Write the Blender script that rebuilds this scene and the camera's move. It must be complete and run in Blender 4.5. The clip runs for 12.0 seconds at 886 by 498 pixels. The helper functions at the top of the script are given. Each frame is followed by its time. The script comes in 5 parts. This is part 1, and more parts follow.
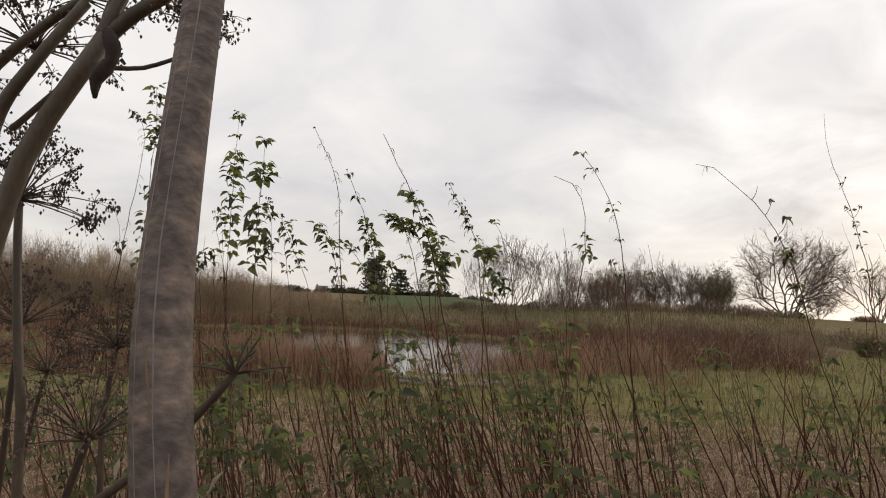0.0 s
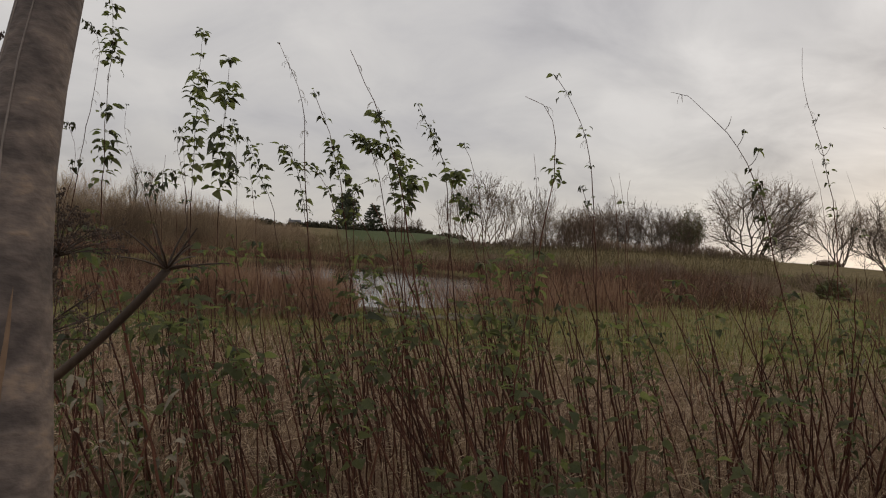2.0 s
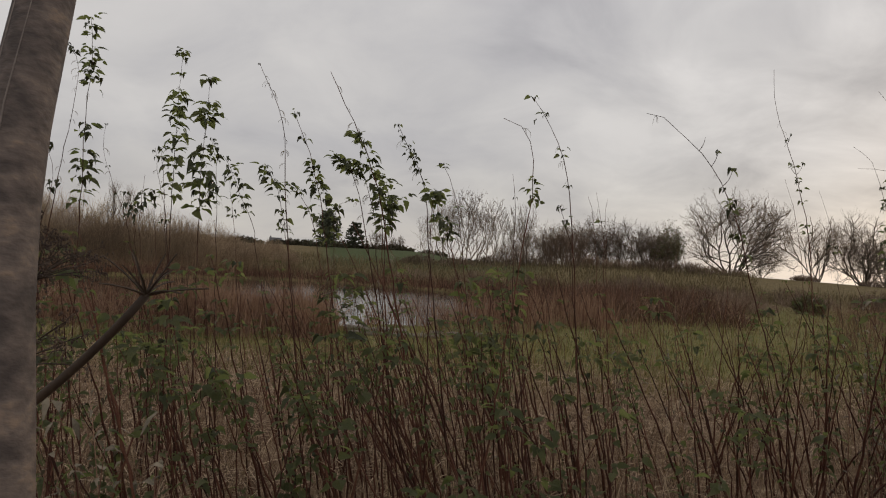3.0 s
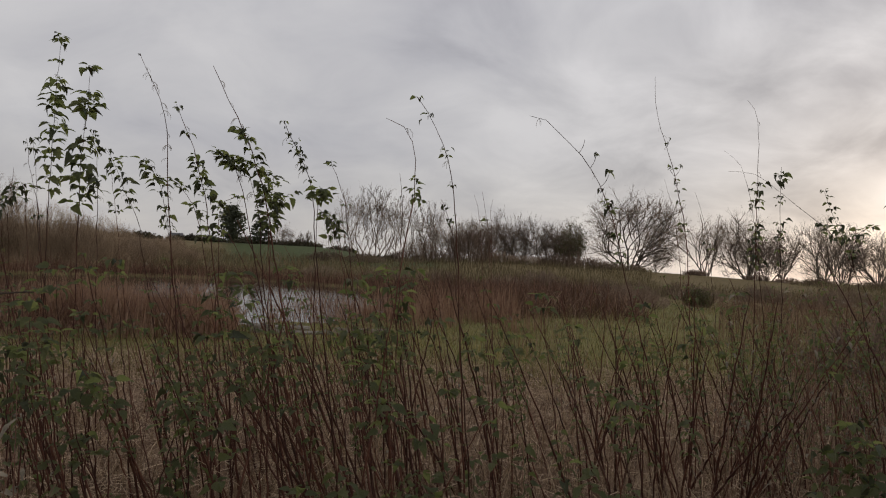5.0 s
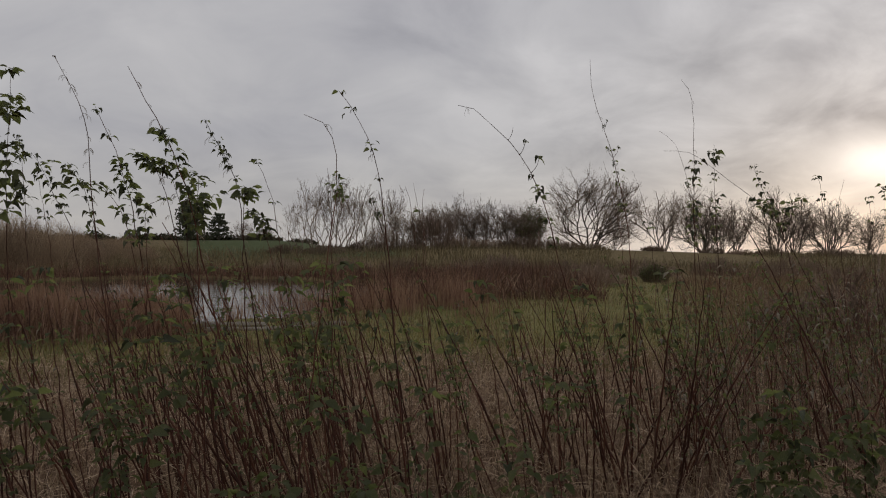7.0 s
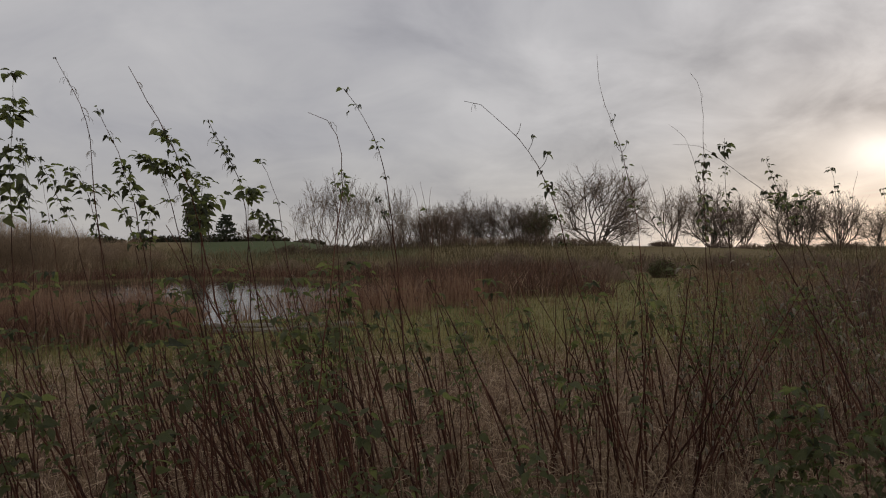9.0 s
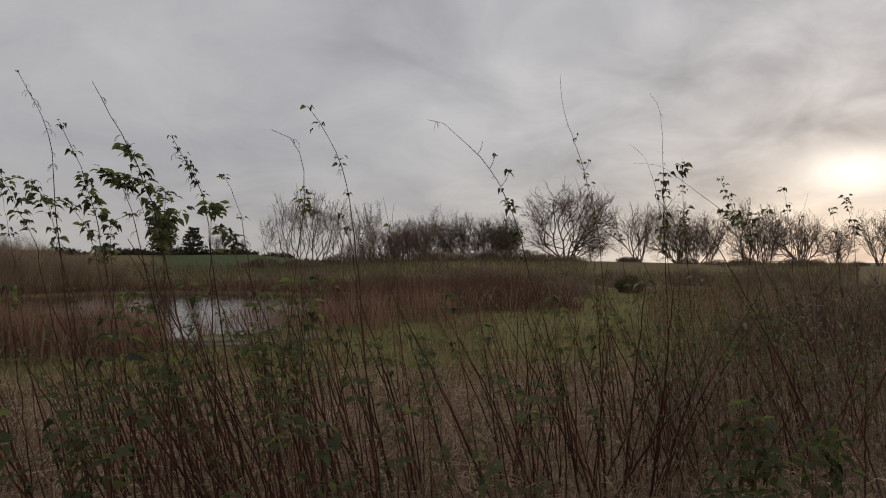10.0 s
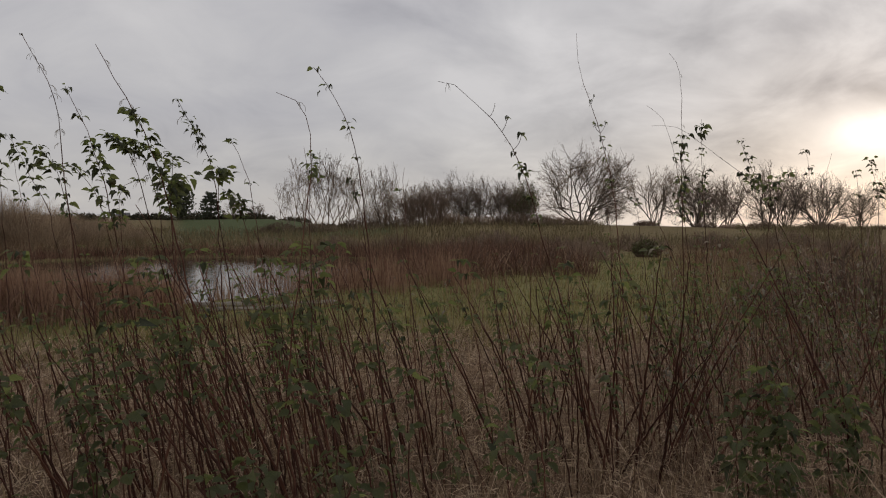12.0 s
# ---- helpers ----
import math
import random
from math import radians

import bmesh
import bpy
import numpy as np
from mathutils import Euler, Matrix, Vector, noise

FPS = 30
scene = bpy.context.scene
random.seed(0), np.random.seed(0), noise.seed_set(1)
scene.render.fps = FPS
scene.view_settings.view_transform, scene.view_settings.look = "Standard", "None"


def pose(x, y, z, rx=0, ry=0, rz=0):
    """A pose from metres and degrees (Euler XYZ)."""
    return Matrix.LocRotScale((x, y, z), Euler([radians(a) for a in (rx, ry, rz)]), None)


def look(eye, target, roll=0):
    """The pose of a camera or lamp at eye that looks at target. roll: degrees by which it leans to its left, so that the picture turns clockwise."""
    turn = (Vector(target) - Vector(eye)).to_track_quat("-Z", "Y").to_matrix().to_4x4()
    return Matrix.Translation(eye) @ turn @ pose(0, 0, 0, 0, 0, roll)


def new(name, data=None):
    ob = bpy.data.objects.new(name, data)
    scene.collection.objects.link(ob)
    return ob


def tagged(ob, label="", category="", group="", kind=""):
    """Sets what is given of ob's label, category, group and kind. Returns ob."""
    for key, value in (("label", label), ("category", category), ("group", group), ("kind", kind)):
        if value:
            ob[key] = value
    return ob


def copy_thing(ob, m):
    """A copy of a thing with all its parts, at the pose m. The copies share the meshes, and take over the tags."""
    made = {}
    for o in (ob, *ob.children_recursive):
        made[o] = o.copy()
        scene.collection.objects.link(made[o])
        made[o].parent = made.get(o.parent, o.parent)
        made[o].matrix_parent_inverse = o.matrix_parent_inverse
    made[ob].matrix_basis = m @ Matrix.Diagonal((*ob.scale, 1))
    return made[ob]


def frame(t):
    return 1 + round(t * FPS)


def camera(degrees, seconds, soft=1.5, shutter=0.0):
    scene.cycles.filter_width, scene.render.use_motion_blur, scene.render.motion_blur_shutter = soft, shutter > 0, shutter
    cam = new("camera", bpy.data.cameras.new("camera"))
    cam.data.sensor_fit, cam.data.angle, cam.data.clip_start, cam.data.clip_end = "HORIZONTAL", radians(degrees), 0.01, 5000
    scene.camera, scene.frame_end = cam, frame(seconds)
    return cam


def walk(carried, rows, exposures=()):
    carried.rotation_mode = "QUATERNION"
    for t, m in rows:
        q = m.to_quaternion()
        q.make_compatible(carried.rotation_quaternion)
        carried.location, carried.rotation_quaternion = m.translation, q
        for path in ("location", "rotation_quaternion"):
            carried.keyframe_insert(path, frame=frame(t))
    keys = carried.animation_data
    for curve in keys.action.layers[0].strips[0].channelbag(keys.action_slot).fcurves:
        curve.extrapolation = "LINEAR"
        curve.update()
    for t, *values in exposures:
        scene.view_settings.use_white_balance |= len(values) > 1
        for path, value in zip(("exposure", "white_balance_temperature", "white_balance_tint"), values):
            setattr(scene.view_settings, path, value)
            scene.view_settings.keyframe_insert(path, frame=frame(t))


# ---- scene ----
cam = camera(66.0, 12.0, soft=1.1)
PATH = [
    (0, (0.2145, 0.244, 1.445), (0.0570, 2.231, 1.610), 2.3),
    (0.5, (0.2205, 0.278, 1.425), (0.0882, 2.272, 1.495), 2.3),
    (1, (0.2290, 0.288, 1.413), (0.1375, 2.284, 1.515), 3.1),
    (1.5, (0.2385, 0.290, 1.401), (0.1654, 2.287, 1.466), 3.2),
    (2, (0.2445, 0.308, 1.392), (0.1719, 2.306, 1.377), 3.4),
    (2.5, (0.2490, 0.293, 1.398), (0.2061, 2.293, 1.440), 3.3),
    (4.5, (0.2819, 0.284, 1.409), (0.3368, 2.283, 1.424), 3.5),
    (5, (0.3524, 0.246, 1.416), (0.5940, 2.231, 1.456), 3.0),
    (5.5, (0.3785, 0.227, 1.422), (0.6841, 2.203, 1.433), 2.8),
    (6, (0.4164, 0.238, 1.457), (0.6929, 2.217, 1.555), 1.6),
    (6.5, (0.5108, 0.184, 1.492), (0.8683, 2.147, 1.631), -1.1),
    (7, (0.4935, 0.208, 1.443), (0.8436, 2.177, 1.447), 0.3),
    (9, (0.4980, 0.266, 1.445), (0.8278, 2.238, 1.444), -0.5),
    (9.5, (0.5108, 0.211, 1.460), (0.9068, 2.169, 1.555), 0.7),
    (10, (0.5267, 0.197, 1.449), (0.9419, 2.153, 1.490), -0.2),
    (10.5, (0.5379, 0.193, 1.445), (0.9146, 2.157, 1.442), -0.3),
    (11, (0.5564, 0.202, 1.445), (0.9222, 2.168, 1.401), -0.7),
    (11.5, (0.5607, 0.232, 1.449), (0.9252, 2.198, 1.392), -0.5),
    (12, (0.5604, 0.241, 1.455), (0.9290, 2.206, 1.391), -0.3),
]
EXPOSURES = [(0.0, 0.68, 6950, 11), (0.5, 0.48, 6950, 11), (1.0, 0.34, 6950, 11), (2.5, 0.11, 6950, 11), (4.5, 0.09, 6700, 12), (5.5, -0.03, 6650, 12), (7.0, -0.17, 6650, 12), (10.5, -0.17, 6680, 12), (12.0, 0.01, 6700, 12)]
walk(cam, [(t, look(eye, target, roll)) for t, eye, target, roll in PATH], EXPOSURES)


# ---- sky and sun ----
SUN_AZ, SUN_EL = radians(43.3), radians(6.6)
SUN_DIR = Vector((math.sin(SUN_AZ) * math.cos(SUN_EL), math.cos(SUN_AZ) * math.cos(SUN_EL), math.sin(SUN_EL)))


def link(tree, a, b):
    tree.links.new(a, b)


def node(tree, kind, **values):
    n = tree.nodes.new(kind)
    for key, value in values.items():
        if key in ("operation", "blend_type", "data_type", "sky_type", "noise_dimensions"):
            if key == "operation":
                n.operation = value
            elif key == "blend_type":
                n.blend_type = value
            elif key == "data_type":
                n.data_type = value
            elif key == "sky_type":
                n.sky_type = value
            else:
                n.noise_dimensions = value
        else:
            n.inputs[key.replace("_", " ")].default_value = value
    return n


def math_node(tree, op, a, b=None, clamp=False):
    n = tree.nodes.new("ShaderNodeMath")
    n.operation, n.use_clamp = op, clamp
    for i, v in enumerate((a, b)):
        if v is None:
            continue
        if isinstance(v, (int, float)):
            n.inputs[i].default_value = v
        else:
            tree.links.new(v, n.inputs[i])
    return n.outputs[0]


def ramp(tree, fac, stops):
    n = tree.nodes.new("ShaderNodeValToRGB")
    els = n.color_ramp.elements
    while len(els) < len(stops):
        els.new(0.5)
    for e, (p, c) in zip(els, stops):
        e.position, e.color = p, (*c, 1.0)
    tree.links.new(fac, n.inputs[0])
    return n.outputs[0]


def mix(tree, fac, a, b, mode="MIX"):
    n = tree.nodes.new("ShaderNodeMix")
    n.data_type, n.blend_type = "RGBA", mode
    for i, v in ((0, fac), (6, a), (7, b)):
        if isinstance(v, (int, float)):
            n.inputs[i].default_value = v
        elif isinstance(v, tuple):
            n.inputs[i].default_value = (*v, 1.0)
        else:
            tree.links.new(v, n.inputs[i])
    return n.outputs[2]


def build_world():
    world = bpy.data.worlds.new("overcast_sky")
    world.use_nodes = True
    tree = world.node_tree
    tree.nodes.clear()
    out = tree.nodes.new("ShaderNodeOutputWorld")
    back = tree.nodes.new("ShaderNodeBackground")
    sky = node(tree, "ShaderNodeTexSky", sky_type="NISHITA")
    sky.sun_disc, sky.sun_elevation, sky.sun_rotation = False, SUN_EL, SUN_AZ
    coord = tree.nodes.new("ShaderNodeTexCoord")
    way = coord.outputs["Generated"]
    sep = tree.nodes.new("ShaderNodeSeparateXYZ")
    link(tree, way, sep.inputs[0])
    up = math_node(tree, "MAXIMUM", sep.outputs[2], 0.0)
    flat = math_node(tree, "ADD", up, 0.34)
    comb = tree.nodes.new("ShaderNodeCombineXYZ")
    link(tree, math_node(tree, "DIVIDE", sep.outputs[0], flat), comb.inputs[0])
    link(tree, math_node(tree, "DIVIDE", sep.outputs[1], flat), comb.inputs[1])
    comb.inputs[2].default_value = 4.1
    # broad cloud sheets and their ragged edges
    broad = node(tree, "ShaderNodeTexNoise", Scale=0.95, Detail=3.0, Roughness=0.5, Distortion=0.4)
    fine = node(tree, "ShaderNodeTexNoise", Scale=2.9, Detail=6.0, Roughness=0.55, Distortion=0.5)
    for n in (broad, fine):
        link(tree, comb.outputs[0], n.inputs["Vector"])
    cover = math_node(tree, "ADD", math_node(tree, "MULTIPLY", broad.outputs[0], 0.52), math_node(tree, "MULTIPLY", fine.outputs[0], 0.48))
    clouds = ramp(tree, cover, [(0.35, (0.385, 0.393, 0.432)), (0.44, (0.462, 0.470, 0.506)), (0.54, (0.525, 0.532, 0.558)), (0.64, (0.585, 0.59, 0.61))])
    low = math_node(tree, "MULTIPLY", math_node(tree, "SUBTRACT", 1.0, math_node(tree, "DIVIDE", up, 0.16, clamp=True)), math_node(tree, "MULTIPLY", fine.outputs[0], 0.75))
    clouds = mix(tree, low, clouds, (0.62, 0.595, 0.53))
    mixed = mix(tree, 0.006, clouds, sky.outputs[0])
    # the low sun behind the cloud
    def along(axis):
        n = node(tree, "ShaderNodeVectorMath", operation="DOT_PRODUCT")
        link(tree, way, n.inputs[0])
        n.inputs[1].default_value = axis
        return n.outputs["Value"]

    ahead = math_node(tree, "MAXIMUM", along(SUN_DIR), 0.0)
    across = math_node(tree, "DIVIDE", along(Vector((math.cos(SUN_AZ), -math.sin(SUN_AZ), 0))), 0.066)
    above = math_node(tree, "DIVIDE", math_node(tree, "SUBTRACT", sep.outputs[2], math.sin(SUN_EL)), 0.030)
    off = math_node(tree, "ADD", math_node(tree, "MULTIPLY", across, across), math_node(tree, "MULTIPLY", above, above))
    off = math_node(tree, "MULTIPLY", off, math_node(tree, "ADD", math_node(tree, "MULTIPLY", fine.outputs[0], 1.2), 0.4))
    core = math_node(tree, "MULTIPLY", math_node(tree, "POWER", 2.718, math_node(tree, "MULTIPLY", off, -1.0)), math_node(tree, "GREATER_THAN", ahead, 0.5))
    glow = math_node(tree, "ADD", math_node(tree, "MULTIPLY", core, 0.75), math_node(tree, "MULTIPLY", math_node(tree, "POWER", ahead, 45.0), 0.05))
    rim = math_node(tree, "SUBTRACT", 1.0, math_node(tree, "DIVIDE", up, 0.10, clamp=True))
    glow = math_node(tree, "ADD", glow, math_node(tree, "MULTIPLY", math_node(tree, "MULTIPLY", math_node(tree, "POWER", ahead, 14.0), rim), math_node(tree, "MULTIPLY", fine.outputs[0], 0.42)))
    gaps = math_node(tree, "MULTIPLY", math_node(tree, "POWER", ahead, 9.0), math_node(tree, "MULTIPLY", math_node(tree, "SUBTRACT", fine.outputs[0], 0.50), 1.2))
    lit = math_node(tree, "ADD", gaps, math_node(tree, "ADD", math_node(tree, "MULTIPLY", math_node(tree, "MULTIPLY", up, up), 0.62), 0.89))
    shade = tree.nodes.new("ShaderNodeCombineXYZ")
    for k in range(3):
        link(tree, lit, shade.inputs[k])
    mixed = mix(tree, 1.0, mixed, shade.outputs[0], "MULTIPLY")
    warm = mix(tree, 1.0, mixed, mix(tree, glow, (0.0, 0.0, 0.0), (1.0, 0.93, 0.82)), "ADD")
    link(tree, warm, back.inputs[0])
    back.inputs[1].default_value = 1.0
    link(tree, back.outputs[0], out.inputs[0])
    scene.world = world


build_world()
sun = new("sun", bpy.data.lights.new("sun", "SUN"))
sun.data.energy, sun.data.angle, sun.data.color = 0.5, radians(14), (1.0, 0.86, 0.68)
sun.matrix_world = look(SUN_DIR * 200, (0, 0, 0))


# ---- materials ----
def surface(name, stops, scale=12.0, rough=0.8, fine=90.0, bump=0.3, thin=0.0, vary=0.25, metal=0.0, spec=0.3, stretch=(1, 1, 1), depth=0.004):
    """Colours over two scales of noise; thin lets light through leaves and blades."""
    mat = bpy.data.materials.new(name)
    mat.use_nodes = True
    tree = mat.node_tree
    bsdf = tree.nodes["Principled BSDF"]
    out = tree.nodes["Material Output"]
    coord = tree.nodes.new("ShaderNodeTexCoord")
    mapping = tree.nodes.new("ShaderNodeMapping")
    mapping.inputs["Scale"].default_value = stretch
    link(tree, coord.outputs["Object"], mapping.inputs[0])
    big = node(tree, "ShaderNodeTexNoise", Scale=scale, Detail=4.0)
    small = node(tree, "ShaderNodeTexNoise", Scale=fine, Detail=3.0)
    for n in (big, small):
        link(tree, mapping.outputs[0], n.inputs["Vector"])
    info = tree.nodes.new("ShaderNodeObjectInfo")
    geo = tree.nodes.new("ShaderNodeNewGeometry")
    fac = math_node(tree, "ADD", math_node(tree, "MULTIPLY", big.outputs[0], 0.65), math_node(tree, "MULTIPLY", small.outputs[0], 0.35))
    both = math_node(tree, "ADD", info.outputs["Random"], geo.outputs["Random Per Island"])
    fac = math_node(tree, "ADD", fac, math_node(tree, "MULTIPLY", math_node(tree, "SUBTRACT", both, 1.0), vary), clamp=True)
    colour = ramp(tree, fac, stops)
    link(tree, colour, bsdf.inputs["Base Color"])
    bsdf.inputs["Roughness"].default_value = rough
    bsdf.inputs["Metallic"].default_value = metal
    bsdf.inputs["Specular IOR Level"].default_value = spec
    if bump:
        b = node(tree, "ShaderNodeBump", Strength=bump, Distance=depth)
        link(tree, small.outputs[0], b.inputs["Height"])
        link(tree, b.outputs[0], bsdf.inputs["Normal"])
    if thin:
        trans = tree.nodes.new("ShaderNodeBsdfTranslucent")
        link(tree, mix(tree, 1.0, colour, (1.0, 1.0, 0.6), "MULTIPLY"), trans.inputs[0])
        both = tree.nodes.new("ShaderNodeMixShader")
        both.inputs[0].default_value = thin
        link(tree, bsdf.outputs[0], both.inputs[1])
        link(tree, trans.outputs[0], both.inputs[2])
        link(tree, both.outputs[0], out.inputs[0])
    return mat


NETTLE_STEM = surface("nettle_stem", [(0.25, (0.032, 0.015, 0.011)), (0.5, (0.066, 0.028, 0.020)), (0.75, (0.15, 0.066, 0.042))], 9, 0.7, 120, spec=0.12)
NETTLE_GREEN_STEM = surface("nettle_green_stem", [(0.3, (0.05, 0.05, 0.025)), (0.7, (0.13, 0.12, 0.05))], 9, 0.6, 120)
NETTLE_LEAF = surface("nettle_leaf", [(0.2, (0.072, 0.088, 0.048)), (0.5, (0.132, 0.152, 0.082)), (0.8, (0.22, 0.235, 0.13))], 25, 0.55, 160, 0.4, 0.74, 0.3)
NETTLE_DARK_LEAF = surface("nettle_withered_leaf", [(0.2, (0.03, 0.03, 0.022)), (0.6, (0.06, 0.07, 0.035)), (0.9, (0.12, 0.09, 0.05))], 25, 0.7, 160, 0.4, 0.2, 0.3)
STRAND = surface("nettle_strand", [(0.3, (0.11, 0.092, 0.066)), (0.7, (0.25, 0.21, 0.15))], 30, 0.9, 200, 0)
STRAW = surface("straw", [(0.2, (0.082, 0.050, 0.033)), (0.5, (0.215, 0.138, 0.086)), (0.8, (0.46, 0.345, 0.235))], 3, 0.7, 60, 0, 0.15, 0.6)
GRASS = surface("meadow_grass", [(0.2, (0.10, 0.094, 0.033)), (0.5, (0.19, 0.168, 0.062)), (0.8, (0.36, 0.28, 0.13))], 0.5, 0.7, 4, 0, 0.25, 0.5)
REED = surface("dead_reed", [(0.2, (0.066, 0.030, 0.022)), (0.5, (0.152, 0.072, 0.049)), (0.8, (0.32, 0.20, 0.135))], 0.8, 0.75, 8, 0, 0.15, 0.6)
SEDGE = surface("far_sedge", [(0.2, (0.060, 0.050, 0.028)), (0.5, (0.118, 0.094, 0.050)), (0.8, (0.22, 0.172, 0.098))], 0.12, 0.8, 3, 0, 0.15, 0.5)
REED_PALE = surface("pale_reed", [(0.2, (0.095, 0.053, 0.034)), (0.5, (0.20, 0.118, 0.074)), (0.8, (0.38, 0.275, 0.185))], 0.8, 0.75, 8, 0, 0.15, 0.6)
BARK = surface("tree_bark", [(0.25, (0.06, 0.048, 0.038)), (0.5, (0.11, 0.09, 0.07)), (0.75, (0.18, 0.15, 0.12))], 3, 0.9, 25, 0.5, 0, 0.2)
TWIG = surface("twig_bark", [(0.25, (0.10, 0.072, 0.053)), (0.5, (0.165, 0.122, 0.09)), (0.75, (0.26, 0.195, 0.145))], 0.6, 0.9, 10, 0, 0, 0.4)
WILLOW = surface("willow_twig", [(0.25, (0.15, 0.104, 0.066)), (0.5, (0.265, 0.19, 0.122)), (0.75, (0.41, 0.31, 0.205))], 0.4, 0.85, 6, 0, 0, 0.4)
SHRUB_TWIG = surface("shrub_twig", [(0.25, (0.115, 0.08, 0.058)), (0.5, (0.19, 0.135, 0.097)), (0.75, (0.30, 0.215, 0.155))], 0.6, 0.9, 10, 0, 0, 0.4)
CONIFER = surface("conifer_needles", [(0.25, (0.06, 0.066, 0.05)), (0.5, (0.09, 0.10, 0.07)), (0.75, (0.13, 0.14, 0.095))], 1.2, 0.8, 12, 0, 0.35, 0.3)
IVY = surface("ivy_leaves", [(0.25, (0.06, 0.07, 0.03)), (0.5, (0.11, 0.115, 0.045)), (0.75, (0.18, 0.16, 0.065))], 1.2, 0.7, 12, 0, 0.2, 0.4)
HEDGE = surface("hedge_leaves", [(0.25, (0.035, 0.035, 0.022)), (0.5, (0.06, 0.058, 0.034)), (0.75, (0.10, 0.085, 0.05))], 0.3, 0.85, 4, 0, 0.1, 0.4)
HOG_STEM = surface("hogweed_stem", [(0.38, (0.056, 0.043, 0.037)), (0.47, (0.086, 0.066, 0.056)), (0.53, (0.112, 0.086, 0.072)), (0.59, (0.145, 0.110, 0.089)), (0.66, (0.20, 0.142, 0.104))], 32, 0.72, 130, 0.5, 0, 0.0, 0, 0.2, (1, 1, 1.7), 0.003)
HOG_ARM = surface("hogweed_branch", [(0.25, (0.033, 0.024, 0.017)), (0.5, (0.062, 0.047, 0.031)), (0.75, (0.11, 0.084, 0.055))], 18, 0.55, 160, 0.35, 0, 0.1, 0, 0.4, (1, 1, 0.4), 0.002)
HOG_DARK = surface("hogweed_dry_branch", [(0.25, (0.022, 0.015, 0.011)), (0.5, (0.047, 0.031, 0.021)), (0.75, (0.09, 0.061, 0.04))], 18, 0.7, 160, 0.35, 0, 0.1, 0, 0.3, (1, 1, 0.4), 0.002)
HOG_RIB = surface("hogweed_rib", [(0.3, (0.085, 0.063, 0.05)), (0.7, (0.18, 0.138, 0.108))], 40, 0.5, 200, 0.1, 0, 0.05, 0, 0.5)
HOG_TEAR = surface("hogweed_tear", [(0.3, (0.105, 0.064, 0.040)), (0.7, (0.18, 0.112, 0.066))], 40, 0.8, 200, 0.3, 0, 0.1)
HUSK = surface("withered_sheath", [(0.25, (0.014, 0.010, 0.008)), (0.6, (0.03, 0.021, 0.016)), (0.8, (0.055, 0.04, 0.028))], 40, 0.75, 200, 0.5, 0.05, 0.1)
SEED = surface("hogweed_seed", [(0.25, (0.045, 0.03, 0.025)), (0.6, (0.09, 0.06, 0.045)), (0.85, (0.17, 0.12, 0.08))], 60, 0.75, 200, 0.2, 0.1, 0.4)
LOG = surface("weathered_log", [(0.25, (0.10, 0.085, 0.065)), (0.5, (0.20, 0.175, 0.14)), (0.75, (0.32, 0.29, 0.24))], 5, 0.85, 40, 0.6, 0, 0.1, 0, 0.3, (0.2, 1, 1), 0.01)
RENDERED_WALL = surface("white_render", [(0.3, (0.62, 0.61, 0.58)), (0.7, (0.78, 0.77, 0.74))], 0.5, 0.85, 6, 0, 0, 0.05)
SLATE = surface("roof_slate", [(0.3, (0.06, 0.06, 0.065)), (0.7, (0.12, 0.115, 0.12))], 0.8, 0.6, 8, 0, 0, 0.1)
STEEL = surface("galvanised_steel", [(0.3, (0.30, 0.31, 0.32)), (0.7, (0.42, 0.43, 0.44))], 1, 0.5, 10, 0, 0, 0.1, 0.8)


